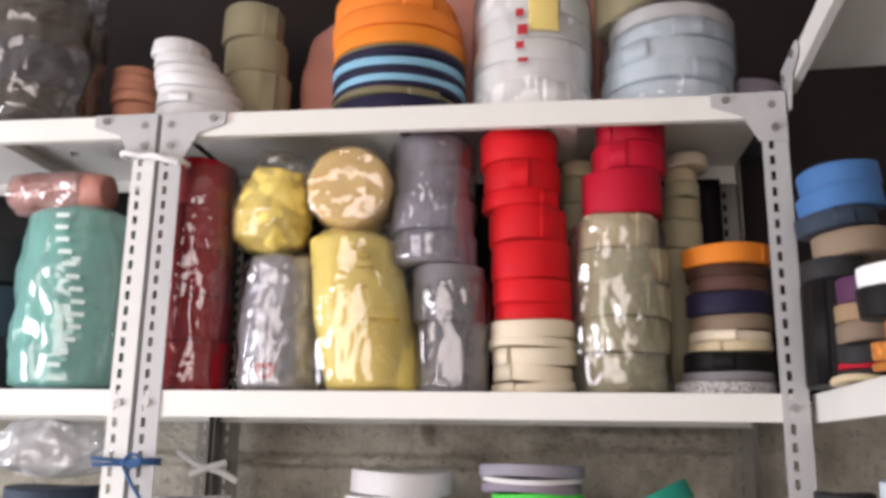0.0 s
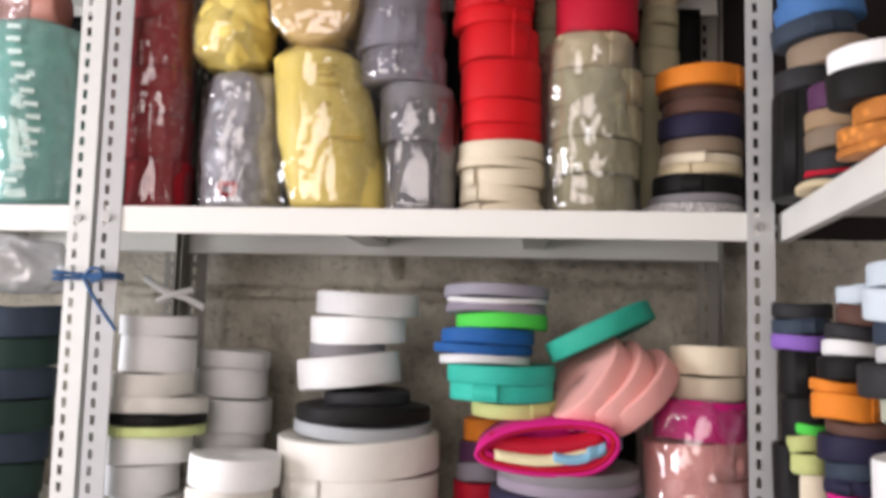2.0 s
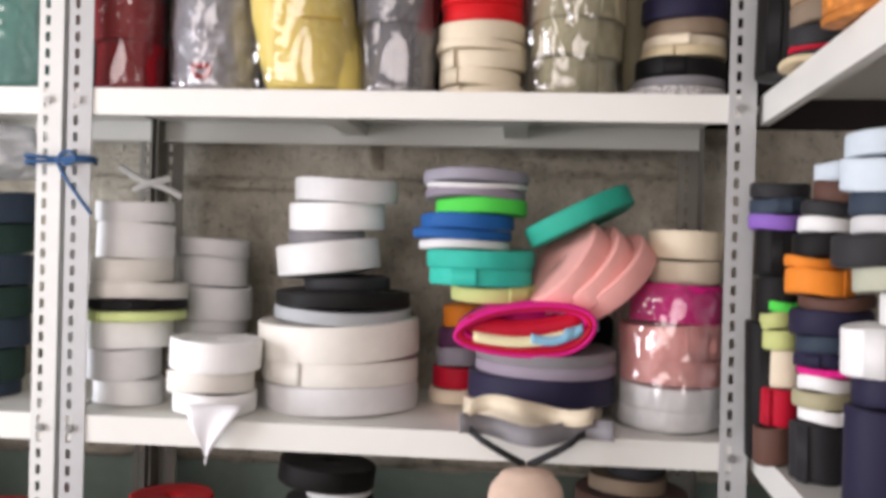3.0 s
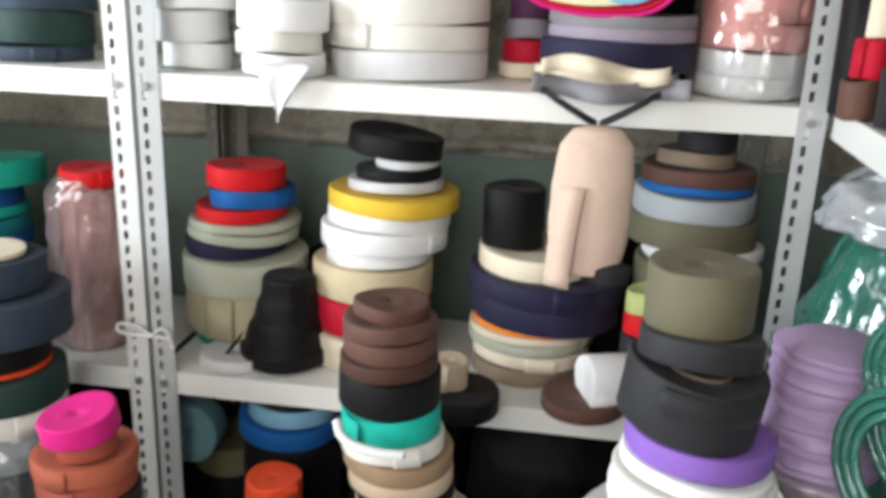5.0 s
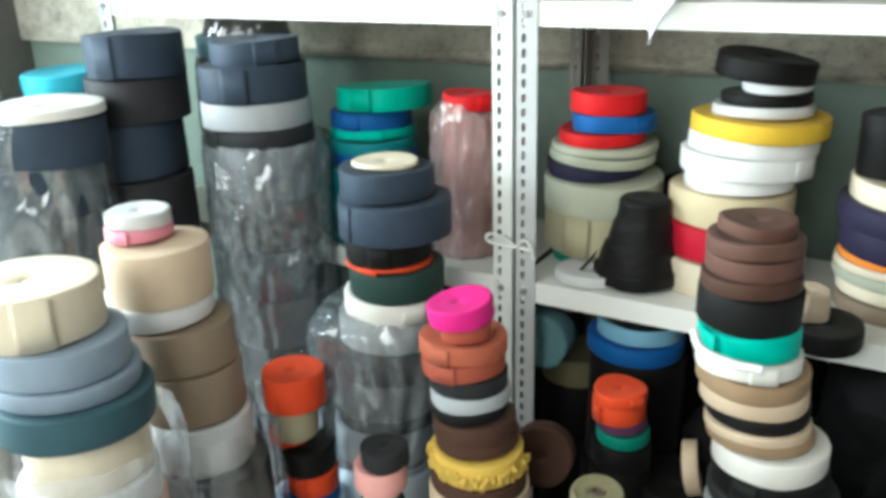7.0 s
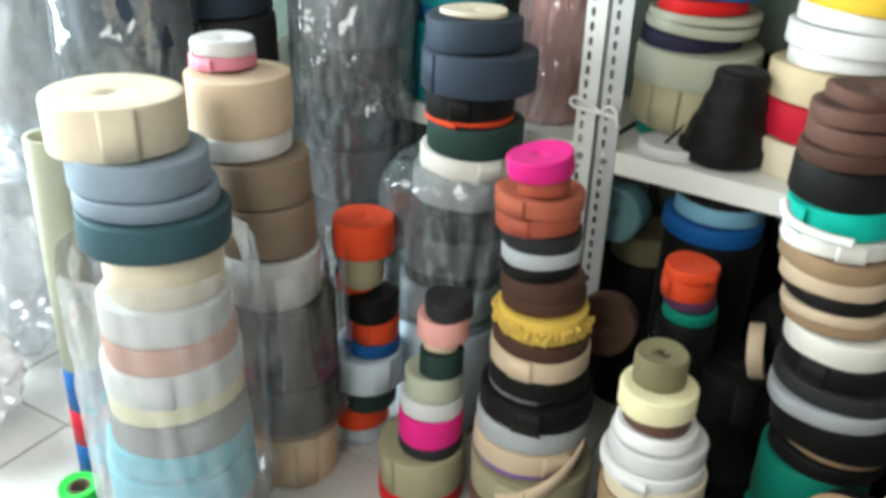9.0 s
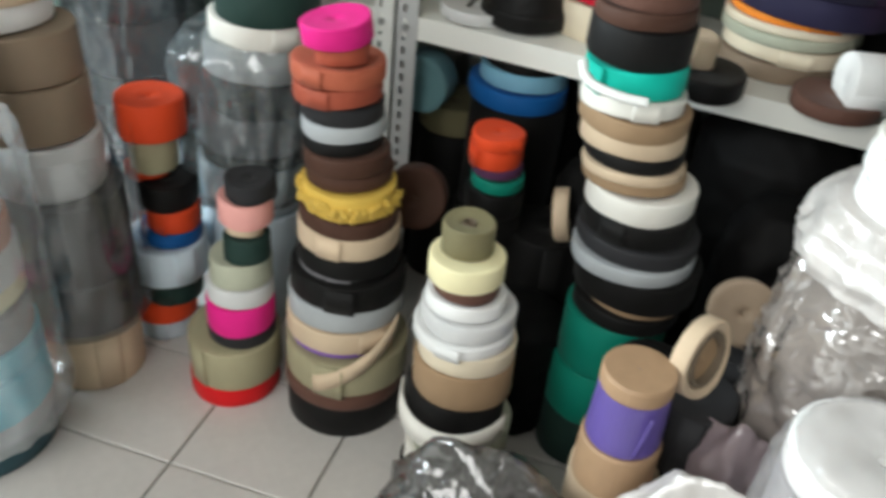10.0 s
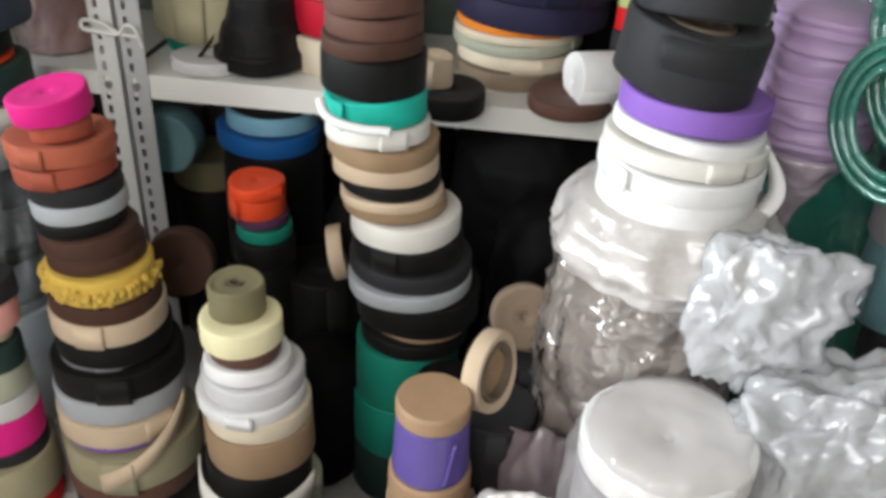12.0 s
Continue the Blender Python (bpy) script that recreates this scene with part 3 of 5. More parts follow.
pile('rolls on top of the rack', 0.546, 0.120, 1.947, [
    ('white', 0.097, 0.045, 0.000, 0), ('white', 0.097, 0.038, 0.002, 0), ('white', 0.098, 0.037, 0.003, 0),
    ('white', 0.096, 0.042, 0.004, 0), ('white', 0.097, 0.040, 0.004, 0), ('white', 0.095, 0.041, 0.004, 0)])
pile('rolls on top of the rack', 0.764, 0.120, 1.947, [
    ('ice', 0.099, 0.041, 0.000, 0), ('ice', 0.104, 0.032, 0.003, 0), ('ice', 0.102, 0.035, 0.008, 0), ('ice', 0.100, 0.031, 0.013, 0),
    ('pearl', 0.100, 0.024, 0.012, 0), ('khaki', 0.053, 0.065, -0.056, 0)])
pile('rolls on the middle shelf', 0.015, 0.100, 1.047, [
    ('white', 0.052, 0.039, 0.000, 0), ('pearl', 0.057, 0.047, -0.008, 0), ('white', 0.065, 0.043, -0.000, 0),
    ('lime', 0.074, 0.015, 0.012, 0), ('black', 0.075, 0.016, 0.013, 0), ('ivory', 0.075, 0.025, 0.012, 0),
    ('ivory', 0.064, 0.035, 0.001, 0), ('white', 0.057, 0.055, 0.006, 0), ('white', 0.057, 0.031, 0.004, 0)])
pile('rolls on the middle shelf', 0.103, 0.220, 1.047, [
    ('pearl', 0.058, 0.096, -0.006, 0), ('pearl', 0.057, 0.025, 0.000, 0), ('pearl', 0.062, 0.054, 0.004, 0),
    ('pearl', 0.058, 0.049, -0.003, 0), ('pearl', 0.062, 0.029, -0.003, 0)])
pile('rolls on the middle shelf', 0.166, 0.060, 1.047, [
    ('white', 0.060, 0.032, 0.000, 0), ('ivory', 0.062, 0.032, -0.005, 0), ('white', 0.066, 0.045, 0.002, 0)])
pile('rolls on the middle shelf', 0.335, 0.160, 1.047, [
    ('pearl', 0.120, 0.042, 0.000, 0), ('ivory', 0.123, 0.036, -0.002, 0), ('ivory', 0.125, 0.055, -0.005, 0),
    ('silver', 0.107, 0.021, -0.000, 0), ('black', 0.105, 0.025, 0.000, 0), ('charcoal', 0.068, 0.020, 0.006, 0),
    ('white', 0.081, 0.048, -0.022, -7), ('grey', 0.060, 0.024, -0.029, 0), ('white', 0.074, 0.043, -0.012, 0),
    ('pearl', 0.080, 0.036, 0.002, 0)])
pile('rolls on the middle shelf', 0.512, 0.220, 1.047, [
    ('cream', 0.044, 0.024, 0.000, 0), ('crimson', 0.040, 0.035, 0.002, 0), ('lilac grey', 0.038, 0.030, 0.004, 0),
    ('plum', 0.036, 0.033, 0.006, 0), ('orange', 0.037, 0.036, 0.013, 0)])
pile('rolls on the middle shelf', 0.632, 0.120, 1.047, [
    ('cream', 0.104, 0.029, 0.000, 0), ('navy', 0.110, 0.040, 0.013, 0), ('mauve', 0.105, 0.018, 0.020, 0),
    ('grey', 0.105, 0.019, 0.020, 0), ('magenta', 0.060, 0.066, -0.014, 0), ('pistachio', 0.065, 0.022, -0.060, 0), ('turquoise', 0.078, 0.026, -0.080, 0),
    ('turquoise', 0.080, 0.027, -0.081, 0), ('pearl', 0.068, 0.014, -0.107, 0), ('blue', 0.075, 0.015, -0.110, 0),
    ('blue', 0.070, 0.023, -0.102, 0), ('green', 0.069, 0.023, -0.082, 0), ('mauve', 0.075, 0.014, -0.091, 0),
    ('pearl', 0.076, 0.008, -0.090, 0), ('lilac grey', 0.079, 0.018, -0.091, 0)])
pile('rolls on the middle shelf', 0.833, 0.110, 1.047, [
    ('white', 0.074, 0.030, 0.000, 0), ('white', 0.073, 0.033, -0.000, 0), ('pink', 0.073, 0.037, 0.000, 0),
    ('pink', 0.074, 0.050, 0.000, 0), ('magenta', 0.066, 0.056, 0.005, 0), ('cream', 0.056, 0.034, 0.014, 0),
    ('cream', 0.053, 0.042, 0.017, 0)])
pile('rolls on the lower shelf', 0.043, 0.180, 0.577, [
    ('emerald', 0.079, 0.025, 0.000, 0), ('khaki', 0.105, 0.077, 0.011, 0), ('sage', 0.106, 0.058, 0.011, 0),
    ('navy', 0.086, 0.026, -0.008, 0), ('sage', 0.094, 0.018, 0.005, 0), ('sage', 0.094, 0.014, 0.008, 0), ('red', 0.075, 0.023, 0.004, 0),
    ('blue', 0.072, 0.030, 0.024, 0), ('red', 0.066, 0.037, 0.014, 0)])
pile('rolls on the lower shelf', 0.281, 0.160, 0.577, [
    ('cream', 0.102, 0.057, -0.006, 0), ('crimson', 0.099, 0.057, 0.000, 0), ('sand', 0.100, 0.056, 0.000, 0),
    ('white', 0.087, 0.027, 0.011, 0), ('white', 0.103, 0.035, 0.019, 0), ('white', 0.100, 0.029, 0.027, 0),
    ('yellow', 0.106, 0.029, 0.035, 0), ('pearl', 0.078, 0.017, 0.037, 0), ('black', 0.069, 0.019, 0.040, 0),
    ('pearl', 0.053, 0.017, 0.055, 0), ('black', 0.076, 0.035, 0.034, 6)])
pile('rolls on the lower shelf', 0.551, 0.160, 0.577, [
    ('taupe', 0.094, 0.029, 0.000, 0), ('cream', 0.096, 0.024, 0.001, 0), ('sage', 0.101, 0.018, -0.001, 0),
    ('cream', 0.102, 0.013, -0.001, 0), ('orange', 0.099, 0.012, 0.000, 0), ('navy', 0.120, 0.042, 0.020, 0),
    ('navy', 0.126, 0.037, 0.019, 0), ('cream', 0.098, 0.034, 0.004, 0), ('black', 0.049, 0.097, -0.040, 0)])
pile('rolls on the lower shelf', 0.807, 0.160, 0.577, [
    ('olive drab', 0.094, 0.216, -0.006, 0), ('white', 0.092, 0.021, 0.000, 0), ('olive drab', 0.097, 0.046, -0.018, 0),
    ('silver', 0.092, 0.038, -0.021, 0), ('blue', 0.084, 0.013, -0.017, 0), ('cocoa', 0.085, 0.025, -0.019, 0),
    ('taupe', 0.059, 0.023, -0.024, 0), ('charcoal', 0.044, 0.033, -0.011, 0)])
pile('rolls on the lower shelf', -0.174, 0.100, 0.577, [
    ('dusty rose', 0.052, 0.274, -0.006, 0), ('red', 0.051, 0.029, 0.000, 0)])
pile('rolls on the lower shelf', -0.393, 0.100, 0.577, [
    ('teal', 0.087, 0.156, -0.006, 0), ('blue', 0.085, 0.027, 0.000, 0), ('teal', 0.086, 0.025, -0.000, 0),
    ('turquoise', 0.084, 0.018, -0.004, 0), ('blue', 0.079, 0.034, -0.004, 0), ('sea green', 0.091, 0.043, 0.030, -5)])
pile('rolls stacked on the floor', 0.043, -0.290, 0.000, [
    ('black', 0.097, 0.061, 0.000, 0), ('cocoa', 0.097, 0.030, -0.002, 0), ('khaki', 0.098, 0.063, 0.000, 0),
    ('violet', 0.082, 0.008, -0.012, 0), ('plum', 0.082, 0.008, -0.013, 0), ('beige', 0.089, 0.038, -0.007, 0),
    ('silver', 0.091, 0.039, -0.006, 0), ('black', 0.089, 0.043, -0.004, 0), ('grey', 0.071, 0.008, -0.008, 0),
    ('black', 0.077, 0.037, -0.003, 0), ('beige', 0.076, 0.036, -0.002, 0), ('brown', 0.073, 0.026, -0.002, 0),
    ('mustard', 0.068, 0.039, -0.002, 0), ('brown', 0.062, 0.023, -0.006, 0), ('brown', 0.061, 0.028, -0.007, 0),
    ('black', 0.057, 0.018, -0.018, 0), ('silver', 0.059, 0.025, -0.017, 0), ('charcoal', 0.058, 0.027, -0.019, 0),
    ('terracotta', 0.061, 0.026, -0.023, 0), ('rust', 0.064, 0.026, -0.025, 0)])
pile('rolls stacked on the floor', -0.144, -0.340, 0.000, [
    ('red', 0.074, 0.040, 0.000, 0), ('khaki', 0.076, 0.078, 0.002, 0), ('charcoal', 0.055, 0.026, 0.018, 0),
    ('magenta', 0.054, 0.055, 0.021, 0), ('pearl', 0.053, 0.033, 0.022, 0), ('sage', 0.048, 0.044, 0.025, 0),
    ('bottle green', 0.035, 0.043, 0.039, 0), ('beige', 0.029, 0.024, 0.035, 0), ('pink', 0.041, 0.042, 0.039, 0),
    ('charcoal', 0.037, 0.031, 0.047, 0)])
pile('rolls stacked on the floor', -0.337, -0.280, 0.000, [
    ('ice', 0.050, 0.042, 0.000, 0), ('vermilion', 0.054, 0.044, 0.006, 0), ('bottle green', 0.053, 0.054, 0.019, 0),
    ('ice', 0.070, 0.069, 0.020, 0), ('blue', 0.051, 0.026, 0.031, 0), ('vermilion', 0.044, 0.042, 0.037, 0),
    ('black', 0.049, 0.045, 0.029, 0), ('vermilion', 0.035, 0.021, -0.002, 0), ('khaki', 0.038, 0.060, 0.017, 0),
    ('vermilion', 0.053, 0.063, 0.020, 0)])
pile('rolls stacked on the floor', -0.247, -0.120, 0.000, [
    ('ice', 0.094, 0.229, -0.006, 0), ('ice', 0.092, 0.091, 0.000, 0), ('black', 0.094, 0.029, 0.009, 0), ('grey', 0.094, 0.067, 0.012, 0),
    ('charcoal', 0.092, 0.064, 0.016, 0), ('pearl', 0.090, 0.057, 0.020, 0), ('ivory', 0.087, 0.037, 0.031, 0),
    ('bottle green', 0.082, 0.050, 0.042, 0), ('vermilion', 0.075, 0.008, 0.028, 0), ('black', 0.075, 0.047, 0.026, 0),
    ('slate', 0.095, 0.064, 0.044, 0), ('slate', 0.079, 0.049, 0.031, 0), ('cream', 0.055, 0.008, 0.027, 0)])
pile('rolls stacked on the floor', 0.448, -0.180, 0.000, [
    ('bottle green', 0.078, 0.096, -0.016, 0), ('emerald', 0.079, 0.096, -0.014, 0), ('emerald', 0.077, 0.096, -0.010, 0),
    ('black', 0.079, 0.025, 0.000, 0), ('tan', 0.073, 0.019, 0.007, 0), ('black', 0.089, 0.047, 0.002, 0),
    ('silver', 0.087, 0.023, -0.010, 0), ('charcoal', 0.085, 0.025, -0.010, 0), ('black', 0.076, 0.033, -0.015, 0),
    ('ivory', 0.075, 0.036, -0.019, 0), ('tan', 0.070, 0.018, -0.034, 0), ('beige', 0.069, 0.015, -0.038, 0),
    ('black', 0.068, 0.019, -0.041, 0), ('beige', 0.070, 0.025, -0.047, 0), ('tan', 0.072, 0.027, -0.052, 0),
    ('ivory', 0.068, 0.025, -0.059, 0), ('turquoise', 0.065, 0.037, -0.061, 0), ('black', 0.066, 0.049, -0.065, 0),
    ('brown', 0.063, 0.022, -0.065, 0), ('cocoa', 0.060, 0.026, -0.064, 0), ('cocoa', 0.060, 0.022, -0.065, 0),
    ('cocoa', 0.048, 0.020, -0.065, 0)])
pile('rolls stacked on the floor', 0.274, -0.380, 0.000, [
    ('black', 0.072, 0.055, -0.006, 0), ('ivory', 0.070, 0.055, 0.000, 0), ('sage', 0.072, 0.055, 0.006, 0),
    ('black', 0.070, 0.055, -0.006, 0), ('tan', 0.070, 0.058, 0.000, 0), ('cream', 0.067, 0.032, -0.000, 0),
    ('white', 0.068, 0.020, -0.007, 0), ('pearl', 0.064, 0.028, -0.004, 0), ('white', 0.054, 0.022, -0.009, 0),
    ('cocoa', 0.044, 0.021, -0.010, 0), ('lemon', 0.050, 0.034, -0.012, 0)])
# next three piles: tall rolls are added fill, black to deepen under-shelf shade
pile('rolls stacked on the floor', 0.186, -0.060, 0.000, [
    ('black', 0.050, 0.313, -0.006, 0), ('black', 0.049, 0.042, 0.000, 0), ('emerald', 0.044, 0.022, 0.002, 0),
    ('plum', 0.042, 0.018, -0.002, 0), ('vermilion', 0.044, 0.034, -0.008, 0), ('vermilion', 0.043, 0.021, -0.005, 0)])
pile('rolls stacked on the floor', 0.153, 0.100, 0.000, [
    ('black', 0.087, 0.222, -0.006, 0), ('black', 0.085, 0.222, 0.000, 0), ('blue', 0.086, 0.032, 0.000, 0),
    ('sky', 0.076, 0.030, 0.006, 0), ('black', 0.071, 0.017, 0.007, 0)])
pile('rolls stacked on the floor', 0.016, 0.160, 0.000, [
    ('black', 0.064, 0.328, -0.006, 0), ('olive', 0.063, 0.056, 0.000, 0)])
pile('rolls stacked on the floor', 0.746, -0.330, 0.620, [
    ('white', 0.086, 0.034, 0.000, 0), ('white', 0.087, 0.025, -0.001, 0), ('ivory', 0.085, 0.021, -0.001, 0),
    ('white', 0.079, 0.017, -0.001, 3), ('violet', 0.077, 0.027, -0.000, 4)])
pile('rolls stacked on the floor', 0.735, -0.300, 0.850, [
    ('olive drab', 0.056, 0.068, 0.000, 0)])
pile('rolls stacked on the floor', -0.533, -0.060, 0.000, [
    ('charcoal', 0.093, 0.099, -0.006, 0), ('grey', 0.091, 0.099, 0.000, 0), ('slate', 0.093, 0.099, 0.006, 0),
    ('charcoal', 0.091, 0.099, -0.006, 0), ('grey', 0.093, 0.099, 0.000, 0), ('slate', 0.091, 0.099, 0.006, 0),
    ('charcoal', 0.093, 0.099, -0.006, 0), ('grey', 0.091, 0.099, 0.000, 0), ('charcoal', 0.091, 0.031, 0.000, 0),
    ('silver', 0.101, 0.049, -0.013, 0), ('slate', 0.098, 0.066, -0.010, 0), ('slate', 0.080, 0.043, -0.003, 0)])
pile('rolls stacked on the floor', -0.372, -0.420, 0.000, [
    ('beige', 0.080, 0.121, -0.006, 0), ('charcoal', 0.086, 0.094, 0.000, 0), ('charcoal', 0.086, 0.141, -0.002, 0),
    ('pearl', 0.079, 0.085, -0.026, 0), ('taupe', 0.081, 0.084, -0.038, 0), ('taupe', 0.080, 0.072, -0.042, 0),
    ('white', 0.087, 0.036, -0.086, 0), ('beige', 0.079, 0.088, -0.070, 0), ('rose', 0.051, 0.021, -0.107, 0),
    ('pearl', 0.048, 0.023, -0.103, 0)])
pile('rolls stacked on the floor', -0.407, -0.630, 0.000, [
    ('deep teal', 0.113, 0.050, -0.006, 0), ('silver', 0.112, 0.048, 0.000, 0), ('aqua', 0.113, 0.075, 0.006, 0),
    ('aqua', 0.110, 0.040, 0.004, 0), ('grey', 0.104, 0.052, 0.004, 0), ('lemon', 0.100, 0.043, 0.008, -5), ('pearl', 0.102, 0.053, 0.013, 0),
    ('salmon', 0.096, 0.043, 0.015, 0), ('pearl', 0.094, 0.056, 0.011, 0), ('cream', 0.084, 0.077, 0.012, 0),
    ('deep teal', 0.104, 0.050, 0.010, 3), ('blue grey', 0.098, 0.026, -0.004, 3), ('blue grey', 0.094, 0.048, -0.012, 2), ('cream', 0.093, 0.072, -0.044, 0)])
pile('rolls on the middle shelf', -0.254, 0.120, 1.047, [
    ('slate', 0.075, 0.023, 0.000, 0), ('bottle green', 0.075, 0.051, 0.005, 0), ('slate', 0.075, 0.050, 0.011, 0),
    ('bottle green', 0.076, 0.049, 0.016, 0), ('slate', 0.073, 0.048, 0.020, 0), ('bottle green', 0.073, 0.048, 0.021, 0),
    ('slate', 0.072, 0.048, 0.028, 0)])
pile('rolls on the middle shelf', -0.453, 0.100, 1.047, [
    ('charcoal', 0.100, 0.052, 0.000, 0), ('bottle green', 0.094, 0.037, 0.003, 0), ('teal grey', 0.083, 0.056, 0.008, 0)])
pile('rolls on the side rack', 0.931, -0.100, 1.512, [
    ('black', 0.039, 0.131, -0.006, 0), ('charcoal', 0.038, 0.028, 0.000, -5), ('taupe', 0.048, 0.033, 0.025, -5),
    ('slate', 0.049, 0.025, 0.006, -6), ('cobalt', 0.052, 0.031, 0.016, -8), ('cobalt', 0.050, 0.032, 0.018, -8)])
pile('rolls on the side rack', 0.932, -0.160, 1.512, [
    ('sand', 0.035, 0.008, 0.000, -2), ('charcoal', 0.033, 0.008, 0.007, -2), ('crimson', 0.032, 0.008, 0.008, -2),
    ('charcoal', 0.033, 0.023, 0.009, -2), ('taupe', 0.034, 0.024, 0.011, -3), ('tan', 0.034, 0.022, 0.012, -3),
    ('plum', 0.033, 0.032, 0.014, -3)])
pile('rolls on the side rack', 0.916, -0.360, 1.512, [
    ('braided orange', 0.042, 0.008, 0.000, -2), ('braided orange', 0.042, 0.019, 0.002, -3), ('braided orange', 0.037, 0.021, 0.009, -3),
    ('black', 0.039, 0.031, -0.009, -6), ('white', 0.041, 0.021, -0.007, -6)])
pile('rolls on the side rack', 0.929, -0.080, 1.047, [
    ('black', 0.031, 0.172, -0.006, 0), ('black', 0.030, 0.054, 0.000, 0), ('black', 0.031, 0.056, -0.001, 0),
    ('violet', 0.034, 0.019, -0.005, 0), ('slate', 0.034, 0.019, -0.005, 0), ('charcoal', 0.034, 0.019, -0.004, 0)])
pile('rolls on the side rack', 0.953, -0.170, 1.047, [
    ('charcoal', 0.029, 0.066, -0.006, 0), ('white', 0.028, 0.016, 0.000, 0), ('khaki', 0.031, 0.019, -0.004, 0),
    ('white', 0.028, 0.017, -0.001, 0), ('magenta', 0.032, 0.009, 0.003, 0), ('navy', 0.034, 0.017, 0.001, 0),
    ('slate', 0.036, 0.020, 0.005, 0), ('navy', 0.044, 0.029, 0.005, 0), ('cocoa', 0.040, 0.015, 0.009, 0),
    ('orange', 0.037, 0.029, -0.009, 0), ('orange', 0.029, 0.014, -0.018, 0), ('black', 0.034, 0.026, -0.006, 0),
    ('white', 0.031, 0.018, -0.003, 0), ('charcoal', 0.032, 0.017, 0.002, 0), ('cocoa', 0.030, 0.023, 0.011, 0),
    ('ice', 0.028, 0.023, 0.013, 0)])
pile('rolls on the side rack', 0.924, -0.100, 1.047, [
    ('cocoa', 0.022, 0.046, -0.006, 0), ('crimson', 0.022, 0.046, 0.000, 0), ('cream', 0.022, 0.046, 0.006, 0),
    ('pistachio', 0.022, 0.024, 0.000, 0), ('pistachio', 0.020, 0.020, -0.004, 0), ('green', 0.019, 0.014, 0.003, 0)])
pile('rolls on the side rack', 0.960, -0.320, 1.047, [
    ('navy', 0.035, 0.112, -0.006, 0), ('navy', 0.034, 0.028, 0.000, 0), ('white', 0.039, 0.047, -0.005, 0),
    ('white', 0.029, 0.033, 0.020, 0), ('sage', 0.035, 0.024, -0.002, 0), ('charcoal', 0.042, 0.030, -0.014, 0),
    ('pearl', 0.036, 0.017, -0.002, 0), ('slate', 0.037, 0.023, -0.003, 0), ('ice', 0.041, 0.032, -0.009, 0),
    ('ice', 0.040, 0.024, -0.007, 0)])
pile('rolls stacked on the floor', 1.063, -0.300, 0.000, [
    ('charcoal', 0.053, 0.205, -0.006, 0), ('charcoal', 0.051, 0.205, 0.000, 0), ('charcoal', 0.052, 0.072, 0.000, 0),
    ('teal grey', 0.052, 0.102, -0.032, 0), ('grey', 0.042, 0.045, -0.047, 0), ('charcoal', 0.039, 0.045, -0.060, 0)])
pile('rolls stacked on the floor', -0.893, -0.300, 0.000, [
    ('slate', 0.112, 0.199, -0.006, 0), ('pearl', 0.108, 0.199, 0.000, 0), ('slate', 0.112, 0.199, 0.006, 0),
    ('charcoal', 0.109, 0.085, 0.000, 0), ('slate', 0.107, 0.096, 0.029, 0), ('slate', 0.104, 0.084, 0.056, 0),
    ('ivory', 0.101, 0.019, 0.067, 0)])
pile('rolls stacked on the floor', -0.841, -0.100, 0.000, [
    ('charcoal', 0.102, 0.237, -0.006, 0), ('slate', 0.099, 0.237, 0.000, 0), ('charcoal', 0.102, 0.237, 0.006, 0),
    ('slate', 0.100, 0.110, 0.000, 0), ('charcoal', 0.098, 0.086, 0.022, 0), ('slate', 0.093, 0.082, 0.037, 0)])
# ---- wrapped goods and bags ----
def film_sleeve(x, y, z0, z1, r, mat, label, seed, amp=0.006, group="film-wrapped stacks", open_top=False, freq=26.0):
    if open_top:
        prof = [(r * 0.95, 0), (r, 0.01), (r * 1.01, (z1 - z0) * 0.6), (r, z1 - z0)]
    else:
        prof = [(r * 0.9, 0), (r, 0.01), (r * 1.01, (z1 - z0) * 0.5), (r * 0.98, (z1 - z0) * 0.9), (r * 0.75, z1 - z0), (r * 0.2, z1 - z0 + 0.004)]
    return sack("plastic_sleeve", label, "plastic bag", pose(x, y, z0 + 0.001), mat, prof, group, seed=seed, amp=amp, freq=freq, crease=0.8, rows=60, seg=96, zf=0.35, open_top=open_top)


film_sleeve(0.000, 0.10, 1.511, 1.885, 0.0600, CLEAR, "clear shiny plastic sleeve round burgundy rolls", 1)
film_sleeve(0.384, 0.10, 1.705, 1.925, 0.0715, CLEAR, "clear crinkled plastic sleeve round grey rolls", 2)
film_sleeve(0.419, 0.10, 1.511, 1.700, 0.0605, CLEAR, "clear crinkled plastic sleeve round lower grey rolls", 3)
film_sleeve(0.676, 0.10, 1.511, 1.785, 0.0735, CLEAR, "clear glossy plastic sleeve round khaki rolls", 4, 0.009)
film_sleeve(0.830, 0.11, 1.046, 1.255, 0.0800, CLEAR, "clear plastic sleeve round pink and white rolls", 5, 0.007)
film_sleeve(-0.185, 0.10, 0.576, 0.865, 0.0680, ROSE_FILM, "crinkled clear plastic sleeve round dusty rose rolls", 6, 0.009)
film_sleeve(0.770, 0.12, 1.946, 2.130, 0.1080, CLEAR, "clear plastic sleeve round pale blue rolls", 7)
film_sleeve(0.549, 0.12, 1.946, 2.200, 0.1000, CLEAR, "clear plastic sleeve round white rolls", 8)
film_sleeve(-0.530, -0.06, 0.250, 0.800, 0.1160, GREY_FILM, "greyish plastic bag round charcoal rolls", 9, 0.012, open_top=True)
film_sleeve(-0.402, -0.63, 0.060, 0.520, 0.1350, film("hazy film", 0.79, "f2f5f7", 0.10, 0.9), "loose hazy plastic bag round wide rolls", 10, 0.010, freq=15, open_top=True)
